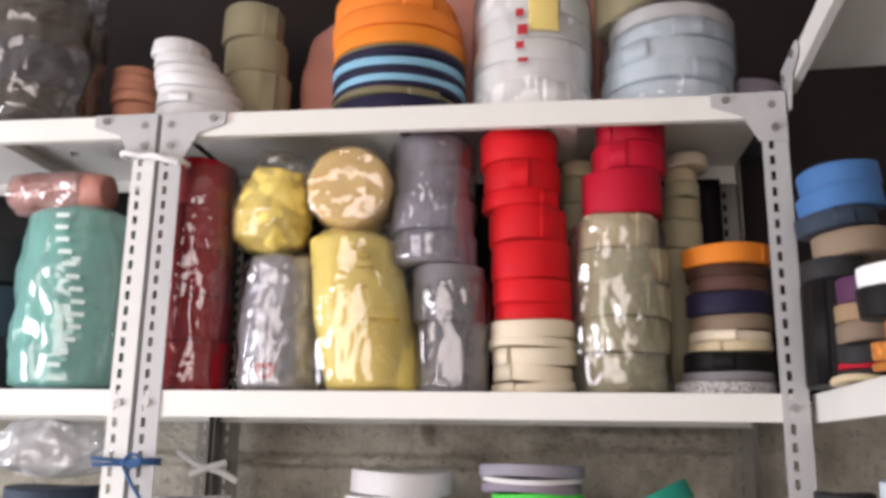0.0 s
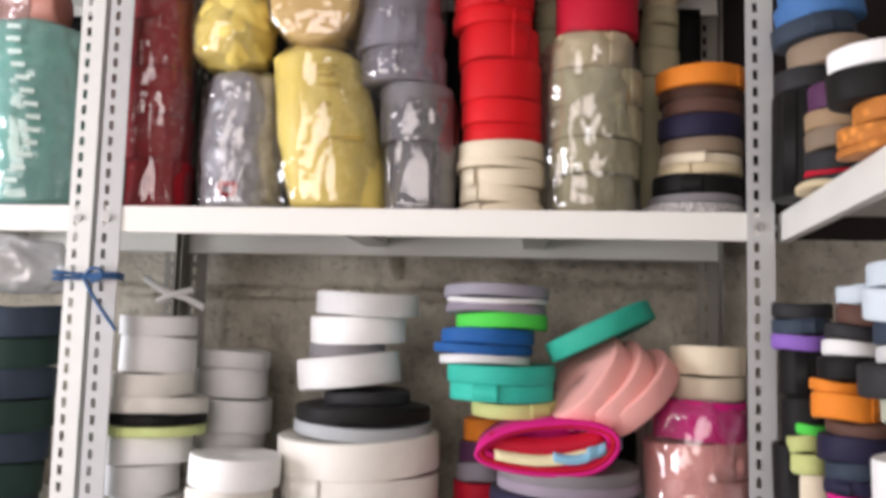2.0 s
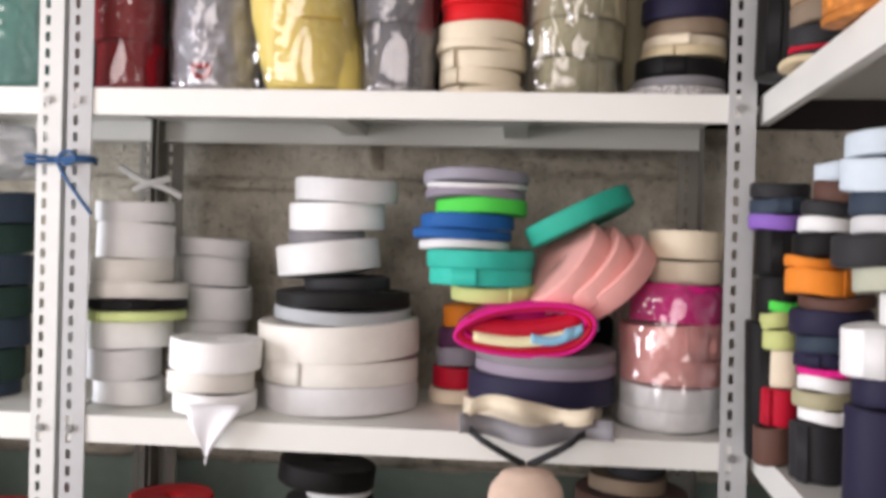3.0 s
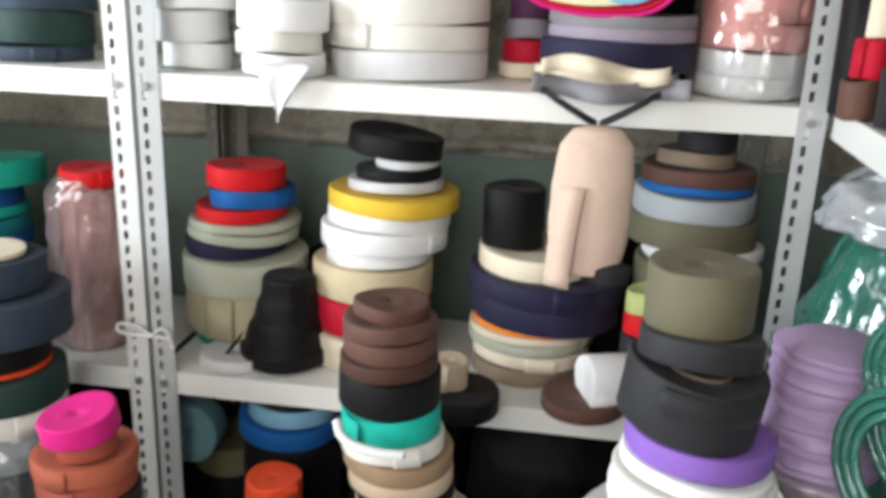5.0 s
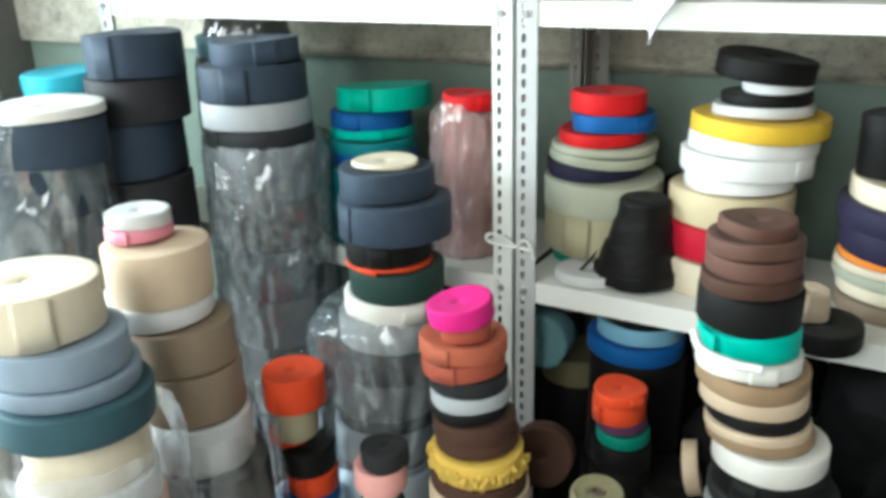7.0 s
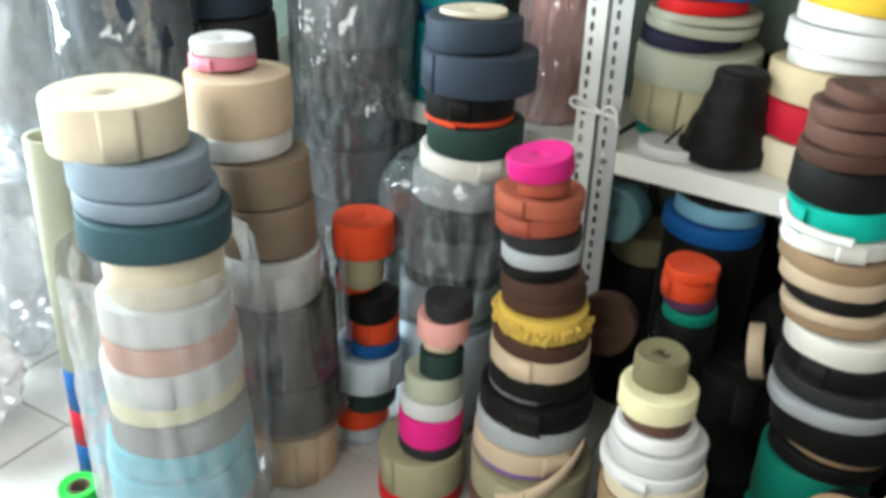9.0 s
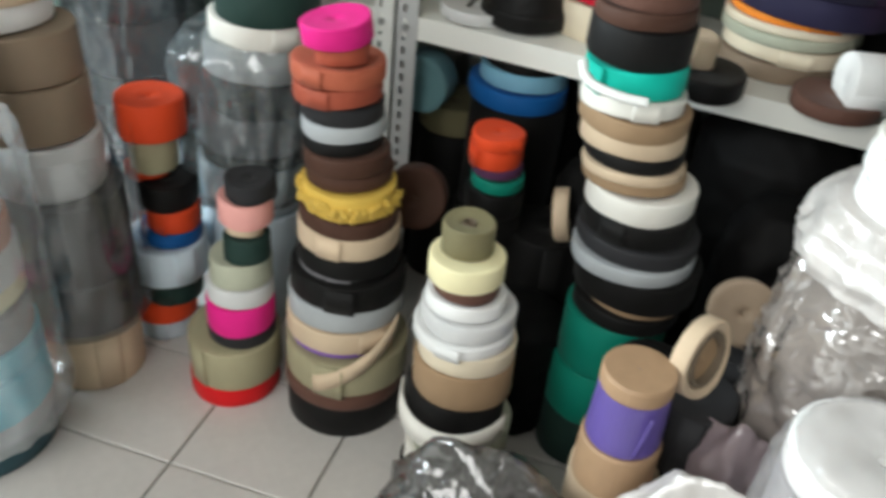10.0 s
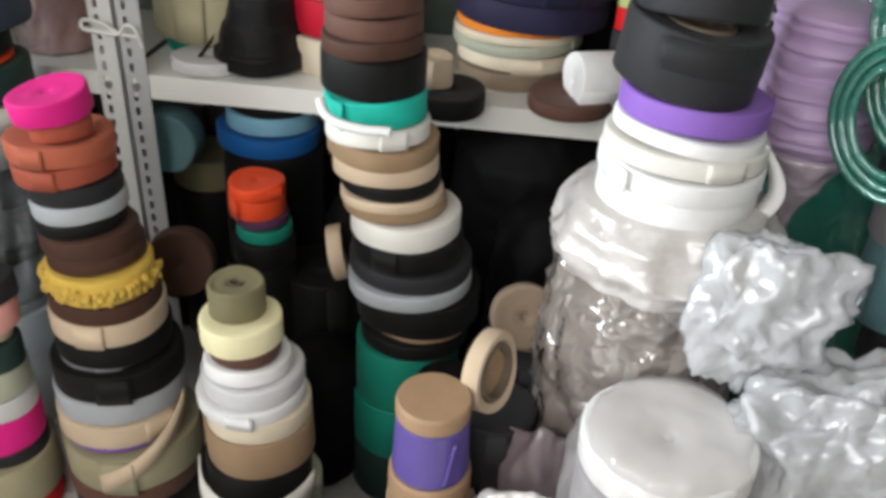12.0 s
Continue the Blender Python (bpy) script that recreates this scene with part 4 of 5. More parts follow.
film_sleeve(-0.378, -0.42, 0.122, 0.440, 0.1060, CLEAR, "clear crinkled bag drawn up round charcoal rolls", 13, 0.006, freq=18, open_top=True)
film_sleeve(-0.250, -0.12, 0.250, 0.540, 0.1220, GREY_FILM, "grey crinkled plastic bag pulled round rolls", 11, 0.020, freq=15)
film_sleeve(-0.885, -0.30, 0.050, 0.860, 0.1320, GREY_FILM, "bluish grey plastic bag round tall stack", 12, 0.014, freq=13, open_top=True)

# soft packs on the upper shelf
pack = sack("silver_pack", "silver grey plastic-wrapped pack with a red badge", "wrapped pack", pose(0.143, 0.10, 1.512), SILVER_CLOTH,
            [(0.045, 0), (0.060, 0.006), (0.0625, 0.09), (0.058, 0.17), (0.050, 0.212), (0.03, 0.217)], seed=21, amp=0.008, freq=24, crease=0.7)
bm = bmesh.new()
for i in range(9):
    a = math.pi * (1.0 + i / 8)
    add_box(bm, 0.012 * math.cos(a) - 0.003, 0.012 * math.cos(a) + 0.003, -0.0665, -0.060, 0.034 + 0.013 * math.sin(a) - 0.003, 0.034 + 0.013 * math.sin(a) + 0.003)
add_box(bm, -0.014, 0.014, -0.0665, -0.060, 0.034, 0.041)
part("badge", bm, INK_RED, pack, "small red shield badge")
film_sleeve(0.143, 0.10, 1.511, 1.730, 0.067, CLEAR, "clear plastic bag round the silver pack", 22, 0.006)
pk = sack("yellow_parcel", "yellow ribbon bundle in a twisted clear bag", "wrapped pack", pose(0.118, 0.085, 1.732, 0, 8, 0), YELLOW_PACK,
          [(0.03, 0), (0.054, 0.018), (0.064, 0.055), (0.058, 0.10), (0.044, 0.135), (0.012, 0.142)], seed=23, amp=0.007, freq=22, crease=0.6)
sack("plastic_bag", "clear twisted plastic bag over the yellow bundle", "plastic bag", pose(0.117, 0.085, 1.731, 0, 8, 0), CLEAR,
     [(0.034, 0), (0.057, 0.018), (0.065, 0.06), (0.054, 0.105), (0.04, 0.14), (0.034, 0.172), (0.01, 0.178)], seed=24, amp=0.009, freq=20, crease=0.8)
pk = sack("yellow_pack", "tall yellow plastic-wrapped ribbon pack, slightly slumped", "wrapped pack", pose(0.300, 0.10, 1.512), YELLOW_PACK,
          [(0.055, 0), (0.074, 0.006), (0.079, 0.06), (0.080, 0.14), (0.074, 0.20), (0.068, 0.240), (0.045, 0.256)], seed=25, amp=0.005, freq=14, crease=0.4, lean=(-0.046, 0))
for k, (bx, bz, bw) in enumerate(((0.02, 0.105, 0.055), (-0.012, 0.155, 0.02), (-0.015, 0.185, 0.05), (-0.018, 0.20, 0.04), (-0.018, 0.212, 0.045))):
    v, f = strip([(bx + bw * (i / 6 - 0.5), -0.0765 + 0.25 * (bx + 0.0 + bw * (i / 6 - 0.5)) ** 2 * 26 - 0.002, bz) for i in range(7)], (0, 0, 1), 0.004, 0.001)
    mesh_object("print_bar", v, f, INK_GREY, pk, True, "faded printed line")
film_sleeve(0.278, 0.10, 1.511, 1.772, 0.0870, CLEAR, "clear plastic bag round the tall yellow pack", 26, 0.005)
pk = empty("amber_roll", pose(0.262, 0.13, 1.828, 90, 0, 0), "amber wrapped ribbon roll lying with its end outwards", "wrapped roll")
v, f = lump([(0.040, -0.06), (0.062, -0.056), (0.066, -0.03), (0.066, 0.09), (0.062, 0.105), (0.03, 0.113), (0.006, 0.110)], seed=27, amp=0.004, freq=20, crease=0.4)
mesh_object("wound_tape", v, f, AMBER_PACK, pk)
v, f = lump([(0.044, -0.062), (0.066, -0.058), (0.070, -0.03), (0.070, 0.09), (0.066, 0.108), (0.03, 0.117), (0.004, 0.115)], seed=28, amp=0.006, freq=22, crease=0.7)
mesh_object("film", v, f, CLEAR, pk, True, "clear crinkled wrapping film")

# left rack, upper shelf
pk = sack("sea_green_pack", "sea-green plastic pack with printed white marks", "wrapped pack", pose(-0.205, 0.10, 1.512), TEAL_FILM,
          [(0.07, 0), (0.092, 0.008), (0.098, 0.10), (0.096, 0.20), (0.088, 0.285), (0.05, 0.300)], seed=31, amp=0.007, freq=13, crease=0.5)
for i in range(13):
    a = radians(-74 + 12 * math.sin(i * 0.4) + 6 * i / 12)
    bm = box_bm(-0.010, 0.010, -0.0012, 0.0012, -0.0035, 0.0035)
    o = part("print_bar", bm, INK_WHITE, pk, "white printed mark")
    o.matrix_basis = pose(0.1045 * math.cos(a), 0.1045 * math.sin(a), 0.035 + i * 0.0195, 0, 0, 90 + math.degrees(a))
pile("rolls on the upper shelf", -0.205, 0.10, 1.512, [("teal grey", 0.082, 0.07, 0, 0), ("sea green", 0.082, 0.07, 0, 0), ("teal grey", 0.08, 0.07, 0, 0), ("sea green", 0.078, 0.06, 0, 0)])
pile("rolls on the upper shelf", -0.40, 0.14, 1.512, [("charcoal", 0.08, 0.09, 0, 0), ("slate", 0.08, 0.09, 0, 0), ("charcoal", 0.08, 0.08, 0, 0)])
pk = empty("salmon_roll", pose(-0.34, 0.10, 1.848, 0, 90, 0), "salmon pink wrapped roll lying on its side", "wrapped roll")
v, f = lump([(0.01, 0), (0.03, 0.004), (0.034, 0.02), (0.034, 0.155), (0.030, 0.168), (0.008, 0.170)], seed=33, amp=0.003, freq=20)
mesh_object("wound_tape", v, f, PINK_WRAP, pk)
v, f = lump([(0.012, -0.003), (0.033, 0.0), (0.037, 0.02), (0.037, 0.12), (0.034, 0.13), (0.03, 0.132)], seed=34, amp=0.005, freq=26, crease=0.8)
mesh_object("film", v, f, ROSE_FILM, pk, True, "crinkled pink film")
# left rack, middle shelf: loose film over dark rolls
sack("plastic_bag", "crumpled clear plastic bag lying on dark rolls", "plastic bag", pose(-0.19, 0.06, 1.385), MILKY,
     [(0.05, 0), (0.09, 0.015), (0.085, 0.05), (0.06, 0.075), (0.02, 0.08)], seed=35, amp=0.022, freq=17, crease=0.8)

# top of the racks
sack("pink_bale", "salmon pink wrapped bale behind the stacked rolls", "bale", pose(0.45, 0.30, 1.946, 0, 0, 0), PINK_WRAP,
     [(0.30, 0), (0.34, 0.03), (0.36, 0.16), (0.34, 0.27), (0.25, 0.33), (0.1, 0.35)], seed=41, amp=0.02, freq=7, squash=0.22, crease=0.5)
sack("plastic_bag", "tall grey plastic bag of rolls on the rack", "plastic bag", pose(-0.33, 0.10, 1.946), SMOKE,
     [(0.08, 0), (0.10, 0.02), (0.105, 0.15), (0.10, 0.30), (0.06, 0.36)], seed=43, amp=0.014, freq=14, crease=0.8)
pile("rolls on top of the rack", -0.33, 0.10, 1.947, [("taupe", 0.085, 0.08, 0, 0), ("lilac grey", 0.085, 0.08, 0, 0), ("taupe", 0.082, 0.08, 0, 0)])
pile("rolls on top of the rack", 0.905, 0.24, 1.947, [("slate", 0.075, 0.05, 0, 0), ("mauve", 0.075, 0.05, 0, 0)])
wrap = empty("paper_band", pose(0.549, 0.12, 1.946), "yellow paper band with red printing on white rolls", "paper label")
n = 14
pts = [(0.1075 * math.cos(radians(a)), 0.1075 * math.sin(radians(a)), 0.19) for a in [-92 + 26 * i / n for i in range(n + 1)]]
v, f = strip(pts, (0, 0, 1), 0.13)
mesh_object("band", v, f, PAPER_YELLOW, wrap)
for k in range(4):
    a = radians(-97 - 3 * (k % 2))
    o = part("print_bar", box_bm(-0.008 + 0.003 * (k % 2), 0.008, -0.001, 0.001, -0.004 - 0.003 * (k % 3), 0.003 + 0.002 * k, 0.0008), INK_RED, wrap, "red printed mark")
    o.matrix_basis = pose(0.110 * math.cos(a), 0.110 * math.sin(a), 0.075 + 0.026 * k, 0, 0, 90 + math.degrees(a))

# ---- middle shelf: leaning rolls, hanging cloth and tapes ----
G2 = "rolls on the middle shelf"
roll(pose(0.702, 0.11, 1.331, -5, -25, 0), "sea green", 0.083, 0.030, G2, "leaning on pink rolls", 0.13, True, 901)
for k in range(3):
    d = 0.040 * k
    roll(pose(0.690 + d * 0.72, 0.10, 1.262 - d * 0.18, 17, -52 + 5 * k, 0), "pink", 0.076, 0.034, G2, "leaning between two stacks", 0.13, True, 972 + k)
# loose sky ribbon and grey tape at the foot of the colourful stack
coil = empty("squashed_coil", pose(0.618, 0.075, 1.186, 0, -4, 0), "magenta ribbon coil squashed flat, lemon and sky ribbon inside", "ribbon coil")
for k, (nm, col, ax, az, dz, dy) in enumerate((("outer_turn", "magenta", 0.096, 0.034, 0.0, 0.0), ("outer_turn", "crimson", 0.090, 0.029, 0.001, -0.002), ("inner_turn", "magenta", 0.084, 0.024, 0.003, 0.003))):
    pts = []
    for i in range(41):
        q = 2 * math.pi * i / 40
        pts.append((ax * math.copysign(abs(math.cos(q)) ** 0.85, math.cos(q)) + 0.004 * math.sin(3 * q), dy, dz + az * math.sin(q) * (1.0 + 0.25 * math.cos(q))))
    v, f = strip(pts, (0, 1, 0.05), 0.115 - 0.006 * k, 0.0055)
    mesh_object(nm, v, f, ribbon(col), coil)
for nm, col, ax, zc, hh, y in (("fold", "crimson", 0.078, 0.010, 0.024, -0.044), ("lemon_ribbon", "lemon", 0.072, -0.008, 0.015, -0.051), ("sky_ribbon", "sky", 0.036, -0.013, 0.013, -0.054)):
    off = 0.044 if col == "sky" else 0
    pts = [(off - ax + 2 * ax * i / 14, y + 0.006 * (i / 14 - 0.5) ** 2, zc - 0.010 * math.sin(math.pi * i / 14) + 0.012 * i / 14 * (col == "sky")) for i in range(15)]
    v, f = strip(pts, (0, 0.35, 1), hh, 0.004)
    mesh_object(nm, v, f, ribbon(col), coil, True, f"{col} ribbon tucked inside the coil")
pts = [(0.672 + 0.050 * i / 10, 0.018 + 0.04 * (i / 10) ** 2, 1.180 + 0.012 * i / 10) for i in range(11)]
v, f = strip(pts, (0, 0.2, 1), 0.017, 0.003)
tagged(mesh_object("loose_ribbon", v, f, ribbon("sky")), "loose sky blue ribbon end beside a coil", "ribbon")
loop = [(0.535 + 0.20 * i / 20, -0.035 + 0.02 * math.sin(i * 0.5), 1.064 - 0.01 * math.sin(math.pi * i / 20)) for i in range(21)]
v, f = strip(loop, (0, 0.3, 1), 0.026, 0.003)
tagged(mesh_object("loose_tape", v, f, ribbon("grey")), "loose grey tape curling over the shelf edge", "tape")
loop = [(0.545 + 0.165 * i / 20, -0.022 + 0.01 * math.sin(i * 0.6), 1.082 + 0.008 * math.sin(i * 0.3)) for i in range(21)]
v, f = strip(loop, (0, 0.2, 1), 0.022, 0.003)
tagged(mesh_object("loose_tape", v, f, ribbon("cream")), "loose cream tape round the stack foot", "tape")
# white cloth corner hanging from a roll
verts, faces = [], []
for j in range(9):
    for i in range(9):
        u, w = i / 8, j / 8
        x = (0.148 + 0.085 * u) * (1 - w) + 0.184 * w
        z = 1.068 - w * (0.082 - 0.03 * abs(u - 0.45))
        verts.append((x, -0.006 - 0.012 * min(1, w * 3) - 0.003 * math.sin(u * 7 + w * 3), z))
for j in range(8):
    for i in range(8):
        q = j * 9 + i
        faces.append((q, q + 1, q + 10, q + 9))
cl = mesh_object("white_cloth", verts, faces, WHITE_CLOTH)
sm = cl.modifiers.new("thick", "SOLIDIFY")
sm.thickness = 0.002
tagged(cl, "white cloth corner hanging over the shelf lip", "cloth")
# beige sleeve hung from the shelf by dark tapes
hang = empty("hanging_sleeve", pose(0.622, -0.055, 0.815), "beige elastic cloth bundle hung from the shelf lip", "cloth bundle")
v, f = lump([(0.030, 0), (0.045, 0.004), (0.053, 0.05), (0.054, 0.12), (0.047, 0.175), (0.030, 0.196), (0.012, 0.200)], seed=51, amp=0.004, freq=12, squash=0.62, crease=0.3, lean=(0.002, 0))
mesh_object("cloth", v, f, BEIGE_CLOTH, hang)
v, f = strip([(-0.036 + 0.012 * (i / 12) ** 2, -0.029 - 0.003 * math.sin(i * 0.26), -0.014 + i * 0.0115) for i in range(13)], (1, -0.45, 0), 0.036, 0.003)
mesh_object("fold", v, f, BEIGE_CLOTH, hang, True, "overlapping front fold")
v, f = lump([(0.02, -0.012), (0.032, -0.008), (0.034, 0.014), (0.02, 0.02)], seed=52, amp=0.003, squash=0.7, rows=16)
o = mesh_object("lining", v, f, CHARCOAL_CLOTH, hang, True, "black cloth at the lower end")
o.location = (0.028, -0.006, 0.0)
for xa, xb in ((-0.085, 0.0), (0.085, 0.004)):
    v, f = strip([(xa + (xb - xa) * (i / 10), 0.045 - 0.010 * math.sin(i * 0.3) - 0.030 * min(1, i / 3), 0.247 - 0.048 * i / 10 - (0.004 if i < 2 else 0)) for i in range(11)], (0, 0.4, 1), 0.010, 0.002)
    mesh_object("tape", v, f, ribbon("charcoal"), hang, True, "dark grey hanging tape")

# ---- lower shelf odds and ends ----
cone = empty("ribbon_cone", pose(0.150, 0.085, 0.577), "black ribbon wound into a tapering cone on the lower shelf", "ribbon cone")
v, f = lump([(0.060, 0), (0.072, 0.006), (0.072, 0.030), (0.066, 0.034), (0.058, 0.070), (0.053, 0.076), (0.048, 0.108), (0.044, 0.114), (0.041, 0.146), (0.034, 0.152), (0.004, 0.150)], seed=55, amp=0.004, freq=20, crease=0.4, rows=60, lean=(0.010, 0))
mesh_object("wound_tape", v, f, ribbon("black"), cone)
v, f = strip([(-0.060 - 0.006 * i, -0.035 - 0.002 * i, 0.050 - 0.008 * i) for i in range(6)], (0.3, 0.2, 1), 0.016, 0.0015)
mesh_object("tape_end", v, f, ribbon("black"), cone, True, "loose black tape end")
G3 = "rolls on the lower shelf"
roll(pose(0.640, 0.015, 0.620, 0, 90, 20), "white", 0.042, 0.07, G3, "lying on its side", 0.13, True, 911)
roll(pose(0.640, 0.020, 0.577), "cocoa", 0.062, 0.022, G3, "lying flat near the shelf lip", 0.13, True, 912)
roll(pose(0.455, -0.02, 0.577), "black", 0.062, 0.030, G3, "lying flat near the shelf lip", 0.13, True, 913)
roll(pose(0.437, -0.01, 0.607), "beige", 0.030, 0.042, G3, "small roll on a black roll", 0.13, True, 914)
roll(pose(0.075, 0.06, 0.577), "pearl", 0.058, 0.020, G3, "lying flat near the shelf lip", 0.13, True, 915)
roll(pose(0.728, 0.075, 0.720, 0, 0, 0), "pistachio", 0.035, 0.035, G3, "squeezed beside an olive stack", 0.13, True, 916)
roll(pose(0.728, 0.075, 0.685, 0, 0, 0), "red", 0.036, 0.034, G3, "squeezed beside an olive stack", 0.13, True, 917)
roll(pose(0.728, 0.075, 0.577, 0, 0, 0), "charcoal", 0.038, 0.107, G3, "squeezed beside an olive stack", 0.13, True, 918)

# ---- black sheets and bags added to deepen the shade behind and under shelves ----
def shade_sheet(x0, x1, y, z0, z1, seed):
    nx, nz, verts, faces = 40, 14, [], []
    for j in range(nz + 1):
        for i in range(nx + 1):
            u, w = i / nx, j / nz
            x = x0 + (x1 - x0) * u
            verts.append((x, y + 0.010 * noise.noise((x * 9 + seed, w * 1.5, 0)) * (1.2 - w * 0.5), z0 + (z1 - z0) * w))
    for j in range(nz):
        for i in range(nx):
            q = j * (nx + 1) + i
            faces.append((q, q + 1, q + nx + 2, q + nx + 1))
    ob = mesh_object("shade_sheet", verts, faces, SHADE_BLACK)
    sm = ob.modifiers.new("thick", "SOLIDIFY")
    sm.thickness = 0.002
    return tagged(ob, "added black sheet standing in for shade behind the upper shelf", "sheet", "black sheets")


# one added sheet per rack, blackening the shaded back of the upper shelf
shade_sheet(0.004, 0.876, 0.282, 1.513, 1.905, 1.0)
shade_sheet(-0.976, -0.084, 0.282, 1.513, 1.905, 4.0)
# added black lumps that stand for the shadow between stacks at the back
for k, (bx, by, zb, bz, r) in enumerate(((0.165, 0.265, 0.577, 0.15, 0.045), (0.680, 0.265, 0.577, 0.30, 0.05),
                                         (0.235, 0.275, 1.047, 0.17, 0.04), (0.720, 0.265, 1.047, 0.16, 0.05))):
    sack("shade_filler", "added black filler standing in for shade at the shelf back", "bag", pose(bx, by, zb), SHADE_BLACK,
         [(r * 0.85, 0), (r, 0.01), (r * 1.02, bz * 0.5), (r * 0.95, bz * 0.85), (r * 0.6, bz - 0.01), (r * 0.2, bz)], "black bags", seed=260 + k, amp=0.003, freq=15, crease=0.5)
# black fillers added between the floor stacks to darken the gaps
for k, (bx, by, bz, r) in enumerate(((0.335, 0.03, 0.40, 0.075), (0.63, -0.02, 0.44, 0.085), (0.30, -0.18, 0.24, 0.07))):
    sack("shade_filler", "added black filler deepening the shade between the stacks", "bag", pose(bx, by, 0), SHADE_BLACK,
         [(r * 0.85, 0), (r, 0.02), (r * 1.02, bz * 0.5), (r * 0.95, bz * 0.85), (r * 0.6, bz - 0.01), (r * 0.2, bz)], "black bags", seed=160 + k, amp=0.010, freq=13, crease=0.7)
# larger black fillers, added for the deep shade under the lowest shelf
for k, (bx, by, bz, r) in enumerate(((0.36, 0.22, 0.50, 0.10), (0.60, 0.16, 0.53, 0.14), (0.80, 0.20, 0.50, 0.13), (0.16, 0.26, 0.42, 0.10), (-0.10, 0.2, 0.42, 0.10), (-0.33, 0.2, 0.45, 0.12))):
    sack("shade_filler", "added black filler deepening the shade under the lowest shelf", "bag", pose(bx, by, 0), SHADE_BLACK,
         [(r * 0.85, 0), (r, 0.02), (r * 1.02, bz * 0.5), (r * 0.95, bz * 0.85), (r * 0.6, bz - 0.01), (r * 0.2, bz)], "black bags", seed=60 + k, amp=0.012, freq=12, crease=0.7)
GF = "rolls stacked on the floor"
roll(pose(-0.002, 0.075, 0.450, 90, 0, 0), "teal grey", 0.052, 0.05, GF, "standing on edge under the shelf", 0.13, True, 921)
roll(pose(0.075, -0.120, 0.332, 78, 0, 12), "brown", 0.052, 0.04, GF, "standing on edge behind a stack", 0.13, True, 922)
roll(pose(0.290, -0.05, 0.322, 78, 0, 104), "beige", 0.045, 0.025, GF, "leaning on edge behind a stack", 0.13, True, 923)
roll(pose(0.272, -0.02, 0.0), "black", 0.07, 0.28, GF, "standing on the floor", 0.13, True, 924)

# ---- floor stacks: trimmings ----
fan = roll(pose(0.022, -0.300, 0.636, 6, -7, 0), "magenta", 0.047, 0.030, GF, "crowning an orange stack", 0.1, False, 931)
roll(pose(0.028, -0.300, 0.610, 0, 0, 0), "terracotta", 0.036, 0.028, GF, "small roll on an orange stack", 0.2, False, 932)
roll(pose(0.256, -0.375, 0.434), "olive", 0.034, 0.042, GF, "small roll set in a cream ring", 0.25, True, 933)
# fringe on the mustard roll
verts, faces = [], []
rnd = random.Random(5)
for i in range(96):
    a = radians(-175 + 190 * i / 95)
    r0, z0 = 0.0665 + rnd.uniform(0, 0.003), 0.410 + rnd.uniform(-0.004, 0.012)
    c = Vector((0.040 + r0 * math.cos(a), -0.29 + r0 * math.sin(a), z0))
    d = Vector((math.cos(a + rnd.uniform(-0.9, 0.9)), math.sin(a + rnd.uniform(-0.9, 0.9)), rnd.uniform(-0.9, 0.5))).normalized() * 0.009
    s = Vector((-math.sin(a), math.cos(a), rnd.uniform(-0.4, 0.4))).normalized() * 0.0038
    u = Vector((0, 0, 0.0042))
    b0 = len(verts)
    for e in (c - d * 0.3, c + d):
        for q in (-s - u, s - u, s + u, -s + u):
            verts.append(tuple(e + q))
    faces += [(b0, b0 + 1, b0 + 5, b0 + 4), (b0 + 1, b0 + 2, b0 + 6, b0 + 5), (b0 + 2, b0 + 3, b0 + 7, b0 + 6), (b0 + 3, b0, b0 + 4, b0 + 7), (b0 + 4, b0 + 5, b0 + 6, b0 + 7)]
tagged(mesh_object("fringe", verts, faces, ribbon("mustard")), "mustard yellow knotted fringe trim round a roll", "fringe trim", kind="stuff")
# slack tape slung across the wide dark stack
pts = []
for i in range(22):
    a = radians(-92 + 84 * i / 21)
    rr = 0.098 + 0.006 * math.sin(math.pi * i / 21)
    pts.append((0.040 + rr * math.cos(a), -0.29 + rr * math.sin(a), 0.112 + 0.105 * (i / 21) ** 1.2))
v, f = strip(pts, (0, 0, 1), 0.033, 0.002)
tagged(mesh_object("slack_tape", v, f, ribbon("beige")), "beige tape slung loosely round a stack", "tape")
# white cord round the brown stack
cord("cotton_string", [(0.335, -0.262, 0.668), (0.345, -0.275, 0.655), (0.385, -0.290, 0.648), (0.425, -0.292, 0.648)], 0.006, CORD_WHITE, None, "white cotton string tied round a roll stack", "string")
# slack loop of white and black tape at the foot of the cream stack
for k, (col, rr, zz, tl) in enumerate((("ivory", 0.080, 0.190, 14),)):
    pts = []
    for i in range(26):
        a = radians(-168 + 156 * i / 25)
        pts.append((0.272 + rr * math.cos(a), -0.385 + rr * math.sin(a), zz - 0.015 * math.sin(math.pi * i / 25)))
    v, f = strip(pts, (0, 0.15, 1), 0.034, 0.003)
    tagged(mesh_object("slack_tape", v, f, ribbon(col)), f"{col} tape loop slipped from a stack", "tape")

